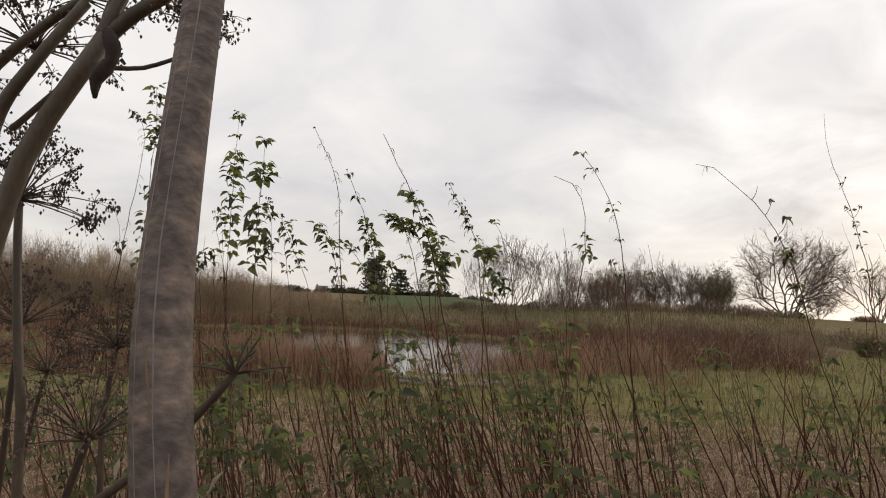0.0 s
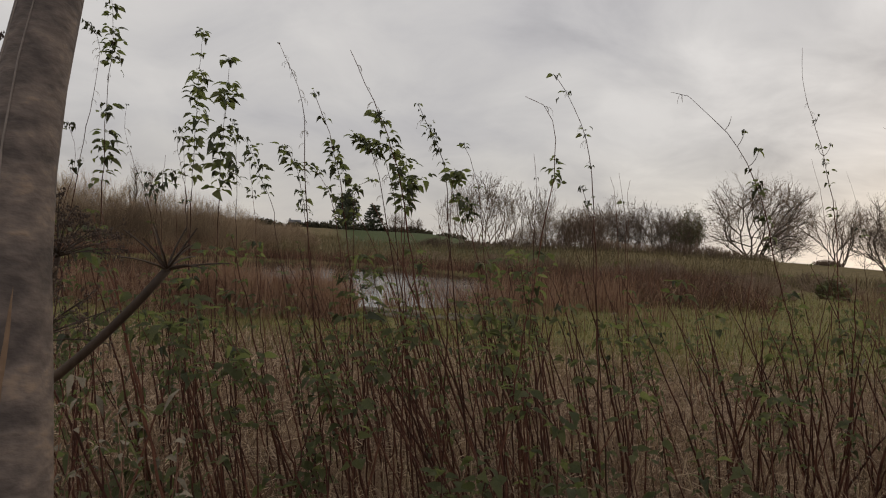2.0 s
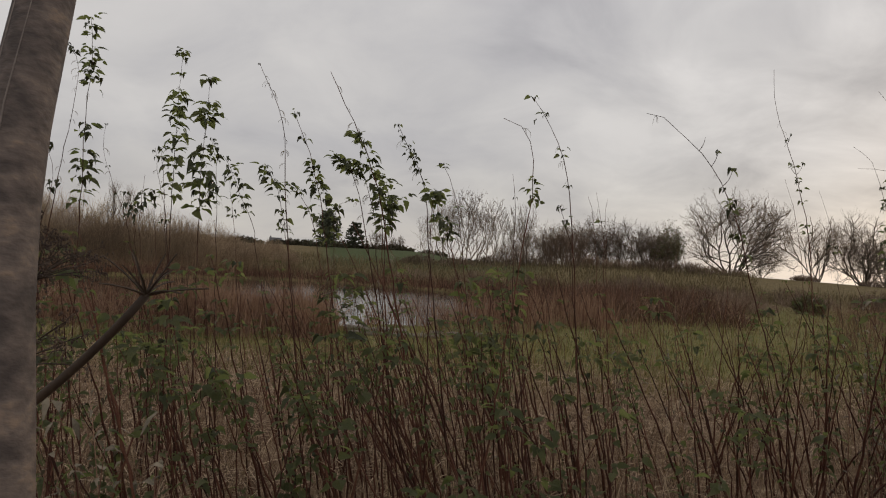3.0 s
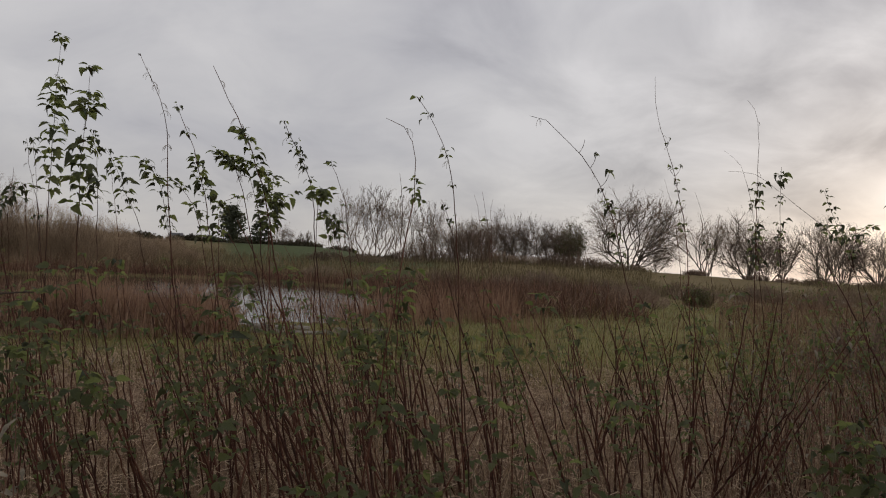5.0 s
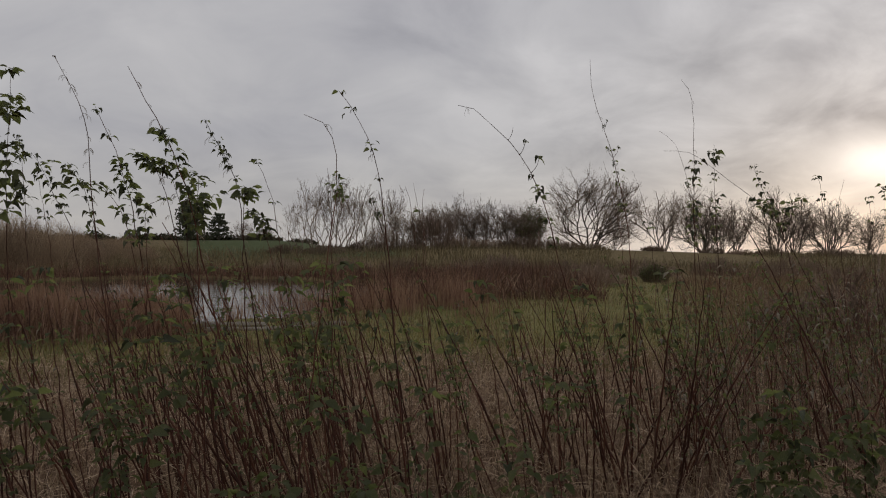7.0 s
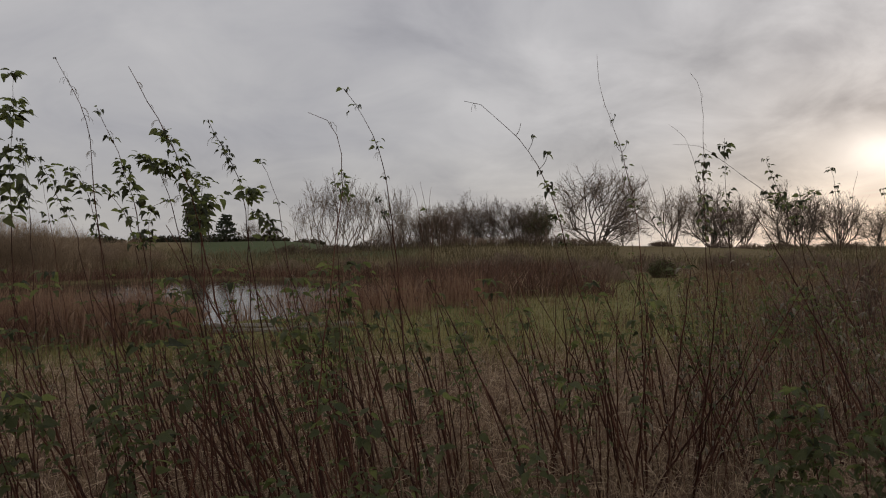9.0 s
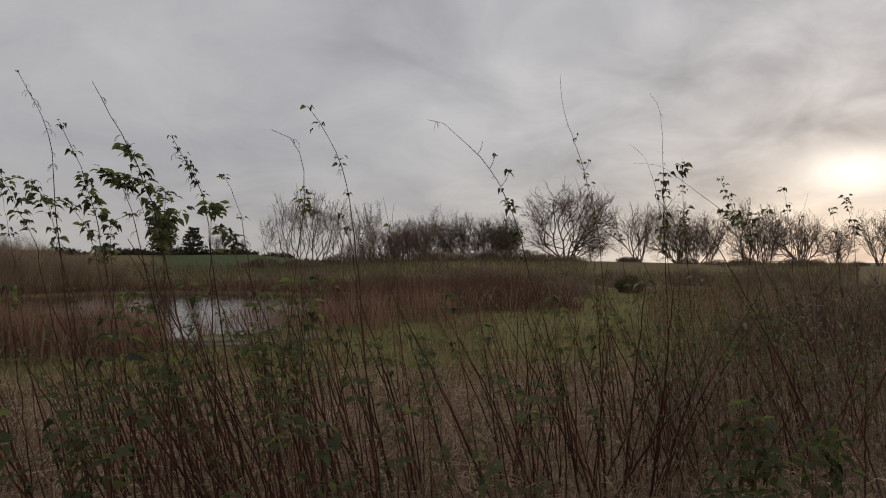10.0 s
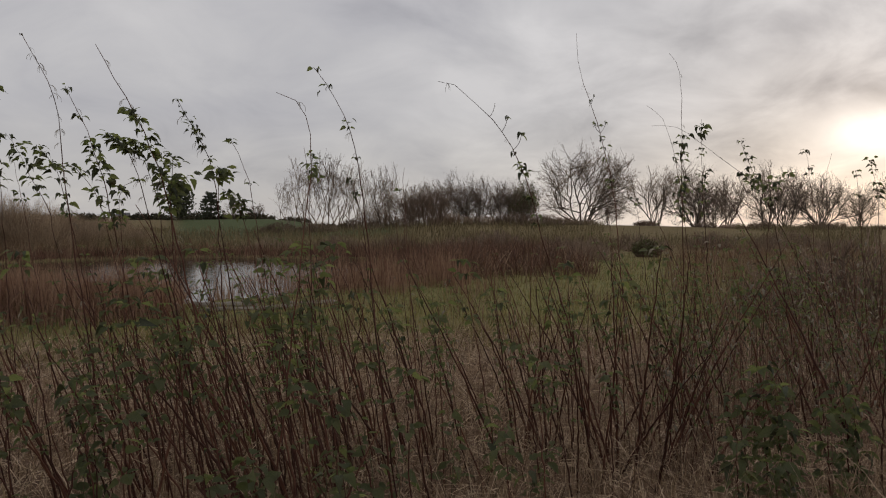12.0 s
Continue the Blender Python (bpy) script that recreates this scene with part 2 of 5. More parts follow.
def ground_material():
    mat = bpy.data.materials.new("meadow_ground")
    mat.use_nodes = True
    tree = mat.node_tree
    bsdf = tree.nodes["Principled BSDF"]
    geo = tree.nodes.new("ShaderNodeNewGeometry")
    pos = geo.outputs["Position"]
    sep = tree.nodes.new("ShaderNodeSeparateXYZ")
    link(tree, pos, sep.inputs[0])
    coarse = node(tree, "ShaderNodeTexNoise", Scale=0.22, Detail=5.0, Roughness=0.6)
    medium = node(tree, "ShaderNodeTexNoise", Scale=1.6, Detail=5.0, Roughness=0.6)
    tiny = node(tree, "ShaderNodeTexNoise", Scale=38.0, Detail=4.0, Roughness=0.65)
    for n in (coarse, medium, tiny):
        link(tree, pos, n.inputs["Vector"])
    speck = math_node(tree, "ADD", math_node(tree, "MULTIPLY", medium.outputs[0], 0.5), math_node(tree, "MULTIPLY", tiny.outputs[0], 0.5))
    straw = ramp(tree, speck, [(0.3, (0.06, 0.036, 0.024)), (0.5, (0.138, 0.085, 0.052)), (0.7, (0.255, 0.174, 0.105))])
    green = ramp(tree, speck, [(0.3, (0.07, 0.068, 0.024)), (0.5, (0.135, 0.124, 0.044)), (0.7, (0.235, 0.192, 0.085))])
    lush = ramp(tree, speck, [(0.3, (0.044, 0.056, 0.021)), (0.7, (0.082, 0.100, 0.040))])
    along = math_node(tree, "ADD", sep.outputs[1], math_node(tree, "MULTIPLY", math_node(tree, "SUBTRACT", coarse.outputs[0], 0.5), 9.0))
    to_green = math_node(tree, "DIVIDE", math_node(tree, "SUBTRACT", along, 7.0), 4.0, clamp=True)
    to_lush = math_node(tree, "DIVIDE", math_node(tree, "SUBTRACT", along, 56.0), 8.0, clamp=True)
    slant = math_node(tree, "DIVIDE", sep.outputs[0], math_node(tree, "MAXIMUM", sep.outputs[1], 1.0))
    inside = math_node(tree, "MULTIPLY", math_node(tree, "DIVIDE", math_node(tree, "ADD", slant, 0.20), 0.03, clamp=True), math_node(tree, "DIVIDE", math_node(tree, "SUBTRACT", 0.16, slant), 0.05, clamp=True))
    rough = mix(tree, 0.55, green, straw)
    far = mix(tree, math_node(tree, "MULTIPLY", to_lush, inside), mix(tree, math_node(tree, "DIVIDE", math_node(tree, "SUBTRACT", along, 30.0), 8.0, clamp=True), green, rough), lush)
    colour = mix(tree, to_green, straw, far)
    link(tree, colour, bsdf.inputs["Base Color"])
    bsdf.inputs["Roughness"].default_value = 0.95
    bsdf.inputs["Specular IOR Level"].default_value = 0.1
    b = node(tree, "ShaderNodeBump", Strength=0.7, Distance=0.03)
    link(tree, speck, b.inputs["Height"])
    link(tree, b.outputs[0], bsdf.inputs["Normal"])
    return mat


def water_material():
    mat = bpy.data.materials.new("pond_water")
    mat.use_nodes = True
    tree = mat.node_tree
    bsdf = tree.nodes["Principled BSDF"]
    geo = tree.nodes.new("ShaderNodeNewGeometry")
    silt = node(tree, "ShaderNodeTexNoise", Scale=0.4, Detail=3.0)
    ripple = node(tree, "ShaderNodeTexNoise", Scale=5.0, Detail=3.0)
    for n in (silt, ripple):
        link(tree, geo.outputs["Position"], n.inputs["Vector"])
    link(tree, ramp(tree, silt.outputs[0], [(0.3, (0.012, 0.012, 0.009)), (0.7, (0.03, 0.027, 0.018))]), bsdf.inputs["Base Color"])
    bsdf.inputs["Roughness"].default_value = 0.03
    bsdf.inputs["IOR"].default_value = 1.33
    b = node(tree, "ShaderNodeBump", Strength=0.36, Distance=0.02)
    link(tree, ripple.outputs[0], b.inputs["Height"])
    link(tree, b.outputs[0], bsdf.inputs["Normal"])
    return mat


GROUND, WATER = ground_material(), water_material()


# ---- mesh tools ----
class Shape:
    """Collects vertices and faces of one mesh."""

    def __init__(self):
        self.v, self.f = [], []

    def tube(self, pts, radii, n=5, cap=True):
        pts = [Vector(p) for p in pts]
        start = len(self.v)
        count = len(pts)
        for i, p in enumerate(pts):
            d = pts[min(i + 1, count - 1)] - pts[max(i - 1, 0)]
            d = d.normalized() if d.length > 1e-9 else Vector((0, 0, 1))
            ref = Vector((0, 1, 0)) if abs(d.y) < 0.9 else Vector((1, 0, 0))
            a = d.cross(ref).normalized()
            b = d.cross(a)
            r = radii[i]
            for k in range(n):
                w = 2 * math.pi * k / n
                self.v.append(p + a * (r * math.cos(w)) + b * (r * math.sin(w)))
        for i in range(count - 1):
            for k in range(n):
                q = (k + 1) % n
                s = start + i * n
                self.f.append((s + k, s + q, s + n + q, s + n + k))
        if cap:
            self.f.append(tuple(start + (count - 1) * n + k for k in range(n)))

    def ribbon(self, pts, widths, side):
        """A thin blade: a strip folded along its middle."""
        start = len(self.v)
        side = Vector(side)
        for p, w in zip(pts, widths):
            p = Vector(p)
            self.v += [p - side * w, p + side * w]
        for i in range(len(pts) - 1):
            s = start + 2 * i
            self.f.append((s, s + 1, s + 3, s + 2))

    def blob(self, centre, size, rng, turn=0.0):
        """A small six-sided seed or bud with pointed ends."""
        c = Vector(centre)
        start = len(self.v)
        ca, sa = math.cos(turn), math.sin(turn)
        for k in range(5):
            w = 2 * math.pi * k / 5
            x, y = math.cos(w) * size[0], math.sin(w) * size[1]
            self.v.append(c + Vector((x * ca - y * sa, x * sa + y * ca, rng.uniform(-0.2, 0.2) * size[2])))
        self.v += [c + Vector((0, 0, size[2])), c - Vector((0, 0, size[2]))]
        for k in range(5):
            q = (k + 1) % 5
            self.f.append((start + k, start + q, start + 5))
            self.f.append((start + q, start + k, start + 6))

    def card(self, centre, u, v):
        """One small clump leaf, bent along its middle."""
        c = Vector(centre)
        s = len(self.v)
        lift = u.cross(v).normalized() * (u.length * 0.3)
        self.v += [c - v, c + u + lift, c + v, c - u + lift]
        self.f += [(s, s + 1, s + 2), (s, s + 2, s + 3)]

    def mesh(self, name, material, smooth=False):
        me = bpy.data.meshes.new(name)
        me.from_pydata([tuple(p) for p in self.v], [], self.f)
        me.materials.append(material)
        if smooth:
            me.polygons.foreach_set("use_smooth", [True] * len(me.polygons))
        me.update()
        return me


def part(name, data, parent, material=None, label="", smooth=False, m=None):
    """One mesh object under a thing or part."""
    if isinstance(data, Shape):
        data = data.mesh(name, material, smooth)
    ob = new(name, data)
    ob.parent = parent
    if m is not None:
        ob.matrix_basis = m
    if label:
        ob["label"] = label
    return ob


def thing(name, at, label, category, group="", kind=""):
    ob = new(name)
    ob.empty_display_size = 0.1
    ob.matrix_basis = Matrix.Translation(at)
    return tagged(ob, label, category, group, kind)


def bend(a, k, b, n):
    """Points of a curve from a to b that leans towards k."""
    a, k, b = Vector(a), Vector(k), Vector(b)
    return [(1 - s) ** 2 * a + 2 * s * (1 - s) * k + s * s * b for s in (i / (n - 1) for i in range(n))]


def smooth_step(a, b, x):
    s = min(1.0, max(0.0, (x - a) / (b - a)))
    return s * s * (3 - 2 * s)


# ---- ground ----
POND = (-6.0, 26.4, 11.0, 12.6)
WATER_Z = -0.14


def pond_side(x, y):
    """Below 1 inside the pond, 1 on its bank."""
    a = math.atan2(y - POND[1], x - POND[0])
    wob = 1 + 0.05 * math.sin(3 * a + 1) + 0.04 * math.sin(5 * a)
    return math.hypot((x - POND[0]) / POND[2], (y - POND[1]) / POND[3]) / wob


def ridge(x):
    """Height of the field's brow."""
    xs, zs = (-60, -6, 5, 17, 35, 45, 58, 74, 140), (1.0, 1.3, 1.65, 1.8, 1.65, 1.5, 1.05, 0.85, 0.3)
    return float(np.interp(x, xs, zs))


def height(x, y):
    z = 0.04 * noise.noise(Vector((x * 0.35, y * 0.35, 0))) + 0.015 * noise.noise(Vector((x * 1.7, y * 1.7, 3)))
    rise = smooth_step(37, 86, y)
    z += rise * ridge(x * 85 / max(y, 40.0))
    left = smooth_step(12, -8, x * 110 / max(y, 40.0))
    z += left * 1.6 * smooth_step(84, 115, y)
    z -= (1 - left) * 3.0 * smooth_step(88, 150, y)
    side = pond_side(x, y)
    z -= 0.6 * (1 - smooth_step(0.93, 1.03, side))
    return z


def build_ground():
    xs = sorted(set([-1500, -800, -400, -220, -150, -110] + [-85 + 5 * i for i in range(12)] + [-25 + 1.0 * i for i in range(20)] + [-5 + 0.3 * i for i in range(44)]
                    + [8.2 + 1.0 * i for i in range(18)] + [27 + 5 * i for i in range(20)] + [150, 220, 400, 800, 1500]))
    ys = sorted(set([-600, -200, -60, -20, -8, -3] + [-1 + 0.3 * i for i in range(45)] + [12.5 + 0.8 * i for i in range(34)] + [40 + 3.0 * i for i in range(40)]
                    + [180, 240, 400, 900, 2500]))
    s = Shape()
    for y in ys:
        for x in xs:
            s.v.append(Vector((x, y, height(x, y))))
    w = len(xs)
    for j in range(len(ys) - 1):
        for i in range(w - 1):
            a = j * w + i
            s.f.append((a, a + 1, a + w + 1, a + w))
    ob = new("ground", s.mesh("ground", GROUND, True))
    tagged(ob, "rough meadow ground of dead straw and short green grass", "ground", kind="structure")


def build_pond():
    s = Shape()
    n = 72
    s.v.append(Vector((POND[0], POND[1], WATER_Z)))
    for k in range(n):
        a = 2 * math.pi * k / n
        s.v.append(Vector((POND[0] + POND[2] * 1.08 * math.cos(a), POND[1] + POND[3] * 1.08 * math.sin(a), WATER_Z)))
    s.f = [(0, 1 + k, 1 + (k + 1) % n) for k in range(n)]
    tagged(new("water", s.mesh("water", WATER)), "still grey pond water that mirrors the cloudy sky", "water", kind="structure")


build_ground()
build_pond()


# ---- grass, straw and reeds ----
def blades(name, label, category, material, count, place, tall, width, lean, seed, segs=3):
    """Many upright or leaning blades; place(rng) gives x, y or None."""
    rng = random.Random(seed)
    s = Shape()
    done = 0
    while done < count:
        spot = place(rng)
        if spot is None:
            continue
        done += 1
        x, y = spot
        z = height(x, y) - 0.02
        h = rng.uniform(*tall) * (1.0 + 0.55 * noise.noise(Vector((x * 0.9, y * 0.9, seed))))
        a = rng.uniform(0, 2 * math.pi)
        tilt = lean[0] + (lean[1] - lean[0]) * rng.random() ** 1.6 * (1.8 if rng.random() < 0.15 else 1.0)
        out = Vector((math.cos(a), math.sin(a), 0))
        b = rng.uniform(0, math.pi)
        side = Vector((math.cos(b), math.sin(b) * 0.5, 0))
        w = rng.uniform(*width)
        pts, ws = [], []
        for i in range(segs + 1):
            t = i / segs
            pts.append(Vector((x, y, z)) + out * (h * tilt * t ** 1.7) + Vector((0, 0, h * t * (1 - 0.35 * tilt * t))))
            ws.append(w * (1 - 0.85 * t ** 1.5))
        s.ribbon(pts, ws, side)
    ob = new(name, s.mesh(name, material))
    return tagged(ob, label, category, kind="stuff")


def litter(name, label, category, material, count, x0, x1, y0, y1, seed):
    """Fallen straw that lies in arcs over the ground."""
    rng = random.Random(seed)
    s = Shape()
    for _ in range(count):
        x, y = rng.uniform(x0, x1), y0 + (y1 - y0) * rng.random() ** 1.3
        a = rng.uniform(0, 2 * math.pi)
        l = rng.uniform(0.12, 0.5)
        d = Vector((math.cos(a), math.sin(a), 0))
        side = Vector((-d.y, d.x, rng.uniform(-0.6, 0.6))).normalized()
        z = height(x, y) + rng.uniform(0, 0.05) + 0.12 * rng.random() ** 3
        arch = rng.uniform(-0.02, 0.14)
        turn = rng.uniform(-0.3, 0.3)
        pts = []
        for i in range(4):
            t = i / 3
            pts.append(Vector((x, y, z)) + d * (l * t) + Vector((-d.y, d.x, 0)) * (turn * l * t * t) + Vector((0, 0, arch * math.sin(math.pi * t) + 0.01)))
        w = rng.uniform(0.001, 0.003)
        s.ribbon(pts, [w, w, w * 0.8, w * 0.3], side)
    return tagged(new(name, s.mesh(name, material)), label, category, kind="stuff")


def wedge(rng, y0, y1, spread=0.95, power=1.0, mid=0.25):
    """A spot in the widening stretch ahead."""
    y = y0 + (y1 - y0) * rng.random() ** power
    return (y * mid + rng.uniform(-1, 1) * (y * spread * 0.75 + 1.0), y)


def grass_spot(rng):
    x, y = wedge(rng, 8.0, 34, power=1.4)
    return (x, y) if pond_side(x, y) > 1.06 and (y < 22 or x > 4 + 0.2 * (y - 22)) else None


def near_grass_spot(rng):
    x, y = wedge(rng, 2.2, 9.2, power=1.2)
    return (x, y)


def path_spot(rng):
    return (rng.uniform(-5, 6), rng.uniform(-4, 2.6))


def patchy(x, y, scale, seed):
    return noise.noise(Vector((x * scale, y * scale, seed)))


def bed_left(rng):
    x, y = rng.uniform(-15, -2.0), rng.gauss(12.5, 0.8)
    if y < 11.3 + 0.3 * math.sin(x * 1.7) or rng.random() < smooth_step(-2.4, -1.6, x) * 0.92 or patchy(x, y, 0.9, 2) < -0.25 + rng.gauss(0, 0.2):
        return None
    return (x, y) if y < 15.5 else None


def bed_left_tall(rng):
    x, y = rng.uniform(-16, -2.2), rng.gauss(12.5, 0.7)
    if y < 11.3 + 0.3 * math.sin(x * 1.7) or y > 14.5 or rng.random() < smooth_step(-3.2, -2.4, x) or patchy(x, y, 0.7, 6) < -0.2 + rng.gauss(0, 0.2):
        return None
    return (x, y)


def bed_left_clump(rng):
    x, y = rng.uniform(-4.8, -1.75), rng.gauss(12.2, 0.5)
    return (x, y) if 11.2 < y < 13.6 else None


def bed_right(rng):
    x, y = rng.uniform(0.5, 13), rng.uniform(17.8, 36)
    if pond_side(x, y) < (0.95 if x < 1.2 else 0.7) or y < 17.9 + 0.12 * max(0, x - 3) ** 1.5 + 0.6 * math.sin(x * 1.3) or patchy(x, y, 0.7, 5) < -0.2 + rng.gauss(0, 0.25):
        return None
    return (x, y) if x < 8.5 + (y - 18) * 0.28 else None


def bed_water(rng):
    x, y = rng.uniform(-1.6, 4.5), rng.uniform(14.6, 24)
    return (x, y) if patchy(x, y, 0.8, 9) > 0.04 + rng.gauss(0, 0.1) else None


def bank_left(rng):
    x, y = rng.uniform(-48, -9), rng.uniform(21, 41)
    return (x, y) if pond_side(x, y) > 1.02 and x < -6 - 0.1 * y and patchy(x, y, 0.3, 21) > -0.5 + rng.gauss(0, 0.2) else None


def bed_rim(rng):
    x, y = rng.uniform(-22, 9), rng.uniform(22, 46)
    return (x, y) if 0.985 < pond_side(x, y) < 1.16 + rng.gauss(0, 0.04) else None


def bed_far(rng):
    y = rng.uniform(37, 89)
    x = rng.uniform(-0.9 * y, 0.95 * y)
    if y > 72 and -11 < x * 60 / y < 9 + patchy(x, y, 0.1, 1) * 4:
        return None
    if y > 52 and 0.45 < x / y < 0.72 + patchy(x, y, 0.1, 8) * 0.1:
        return None
    return (x, y) if pond_side(x, y) > 1.0 and patchy(x, y, 0.15, 4) > -0.3 + rng.gauss(0, 0.25) else None


def meadow_tuft(rng):
    x, y = wedge(rng, 9.5, 34, power=1.2)
    return (x, y) if pond_side(x, y) > 1.08 and patchy(x, y, 0.6, 12) > 0.1 + rng.gauss(0, 0.15) else None


def scrub_right(rng):
    x, y = rng.uniform(3.5, 30), rng.uniform(6.0, 31)
    return (x, y) if x > 1.2 + 0.52 * y + 1.2 * patchy(x, y, 0.25, 30) and patchy(x, y, 0.4, 15) > -0.35 + rng.gauss(0, 0.2) else None


blades("meadow_grass", "short olive-green and straw-coloured meadow grass", "grass", GRASS, 30000, grass_spot, (0.08, 0.26), (0.003, 0.008), (0.1, 0.9), 11, 2)
blades("grass_tufts", "taller dry grass tufts in the meadow", "grass", REED_PALE, 7000, meadow_tuft, (0.2, 0.5), (0.003, 0.006), (0.1, 0.9), 19, 2)
blades("dead_grass", "dry straw-coloured grass tufts among the nettles", "grass", STRAW, 16000, near_grass_spot, (0.12, 0.55), (0.0015, 0.004), (0.2, 1.4), 12, 3)
blades("dry_stalks", "thin upright reddish dry stalks among the nettles", "dry stalks", STRAW, 500, near_grass_spot, (0.3, 0.8), (0.0015, 0.0035), (0.02, 0.6), 27, 3)
blades("trodden_grass", "short dry grass where the path is trodden", "grass", STRAW, 6000, path_spot, (0.06, 0.22), (0.0015, 0.004), (0.3, 1.4), 29, 2)
litter("straw_litter", "tangled fallen straw on the ground", "straw", STRAW, 34000, -4.5, 8.0, 1.4, 9.0, 13)
litter("straw_litter", "flattened straw on the trodden path", "straw", STRAW, 7000, -5.0, 6.0, -4.0, 1.6, 28)
blades("reed_bed", "dark reddish-brown dead reeds at the pond's edge", "reeds", REED, 7500, bed_left, (0.3, 0.75), (0.003, 0.007), (0.05, 0.9), 14, 3)
blades("reed_bed", "tall tangled dead reeds in front of the water", "reeds", REED, 4500, bed_left_tall, (0.4, 0.9), (0.005, 0.012), (0.05, 1.0), 34, 3)
blades("reed_clump", "dense clump of dark reddish dead reeds", "reeds", REED, 6000, bed_left_clump, (0.42, 0.9), (0.005, 0.012), (0.05, 0.9), 36, 3)
blades("reed_bed", "bleached reed leaves among the tall reeds", "reeds", REED_PALE, 1700, bed_left_tall, (0.35, 0.95), (0.005, 0.012), (0.3, 1.6), 35, 3)
blades("reed_bed", "reddish-brown dead reeds beside the pond", "reeds", REED, 5500, bed_right, (0.35, 1.1), (0.006, 0.014), (0.05, 1.1), 15, 3)
blades("reed_bed", "bleached dead reed leaves beside the pond", "reeds", REED_PALE, 7500, bed_right, (0.3, 1.1), (0.006, 0.015), (0.3, 1.6), 25, 3)
blades("reed_clump", "thin dead reeds standing in the water", "reeds", REED, 5200, bed_water, (0.4, 1.0), (0.004, 0.009), (0.02, 0.4), 18, 3)
blades("reed_fringe", "dead reeds round the pond's rim", "reeds", REED, 15000, bed_rim, (0.25, 0.75), (0.005, 0.012), (0.05, 0.5), 16, 3)
blades("rough_sedge", "brown sedge and rushes on the far bank and slope", "sedge", SEDGE, 42000, bed_far, (0.3, 1.0), (0.010, 0.028), (0.1, 0.8), 17, 2)
blades("rough_herbage", "tall brown dead herbage on the pond's bank", "herbage", REED_PALE, 16000, bank_left, (0.5, 1.4), (0.005, 0.014), (0.05, 0.7), 23, 2)
blades("rough_herbage", "rough brown dead herbage beside the meadow", "herbage", REED_PALE, 15000, scrub_right, (0.35, 1.0), (0.003, 0.008), (0.1, 0.8), 20, 3)


# ---- trees ----
def limb(shape, p, d, length, r0, r1, segs, sides, rng, wobble, lift):
    """A crooked limb; returns its points."""
    pts = [p.copy()]
    d = d.normalized()
    for _ in range(segs):
        d = (d + Vector((rng.gauss(0, wobble), rng.gauss(0, wobble), rng.gauss(0, wobble) + lift))).normalized()
        pts.append(pts[-1] + d * (length / segs))
    shape.tube(pts, [r0 + (r1 - r0) * i / segs for i in range(segs + 1)], sides, cap=False)
    return pts


def sprout(d, angle, rng):
    ref = Vector((rng.gauss(0, 1), rng.gauss(0, 1), rng.gauss(0, 1)))
    side = d.cross(ref).normalized()
    return (d * math.cos(angle) + side * math.sin(angle)).normalized()


def bare_tree(name, at, label, tall, wide, stems, spread, seed, upright=0.05, first=0.40, levels=4, twigs=5, category="tree", twig=TWIG, thick=0.020, bole=BARK):
    """A leafless tree: one or more crooked stems that fork again and again into a domed crown of fine twigs."""
    rng = random.Random(seed)
    root = thing(name, at, label, category, "bare trees on the field's brow")
    wood, crown = Shape(), Shape()
    mid, half, side = tall * 0.55, tall * 0.46, wide * 0.5

    def room(p):
        return (p.x * p.x + p.y * p.y) / (side * side) + ((p.z - mid) / half) ** 2 if p.z > mid else (p.x * p.x + p.y * p.y) / (side * side)

    def spray(pts, length, level):
        for _ in range(twigs if level == 0 else 2):
            j = rng.randrange(1, len(pts))
            d = sprout((pts[j] - pts[j - 1]).normalized(), rng.uniform(0.35, 1.15), rng) + Vector((0, 0, 0.06 + upright))
            l = length * rng.uniform(0.6, 1.1)
            if room(pts[j] + d.normalized() * l) > rng.uniform(0.95, 1.25):
                l *= 0.5
            r = 0.010 if level == 0 else 0.0065
            tp = limb(crown, pts[j], d, l, r, r * 0.5, 3 if level == 0 else 2, 3, rng, 0.14, upright)
            if level == 0:
                spray(tp, length * 0.55, 1)

    def grow(p, d, length, r, level):
        pts = limb(wood if level < levels else crown, p, d, length, r, max(0.010, r * 0.66), 4, 6 if level < 2 else 4, rng, 0.15 + 0.03 * level, upright)
        spray(pts, tall * (0.17 if level < 2 else 0.13), 0)
        if level >= levels or room(pts[-1]) > rng.uniform(0.92, 1.1):
            return
        last = (pts[-1] - pts[-2]).normalized()
        for i in range(4 if level == 0 else 3):
            j = -1 if i < 2 else rng.choice((1, 2, 3))
            turn = rng.uniform(0.4, 0.95) if i else rng.uniform(0.1, 0.4)
            grow(pts[j], sprout(last, turn, rng), length * rng.uniform(0.62, 0.84), r * (0.72 if i == 0 else 0.58), level + 1)

    for i in range(stems):
        a = 2.4 * i + rng.gauss(0, 0.3)
        tilt = spread * math.sqrt((i + 0.3) / stems)
        d = Vector((math.cos(a) * math.sin(tilt), math.sin(a) * math.sin(tilt), math.cos(tilt)))
        foot = Vector((math.cos(a), math.sin(a), 0)) * (0.03 * wide * (1 if stems > 1 else 0))
        foot.z = -0.3
        grow(foot, d, tall * first * rng.uniform(0.8, 1.1), tall * thick * rng.uniform(0.7, 1.0) / math.sqrt(stems / 2 if stems > 2 else 1), 0)
    part("trunk", wood, root, bole)
    part("crown", crown, root, twig, "fine leafless twigs")
    return root


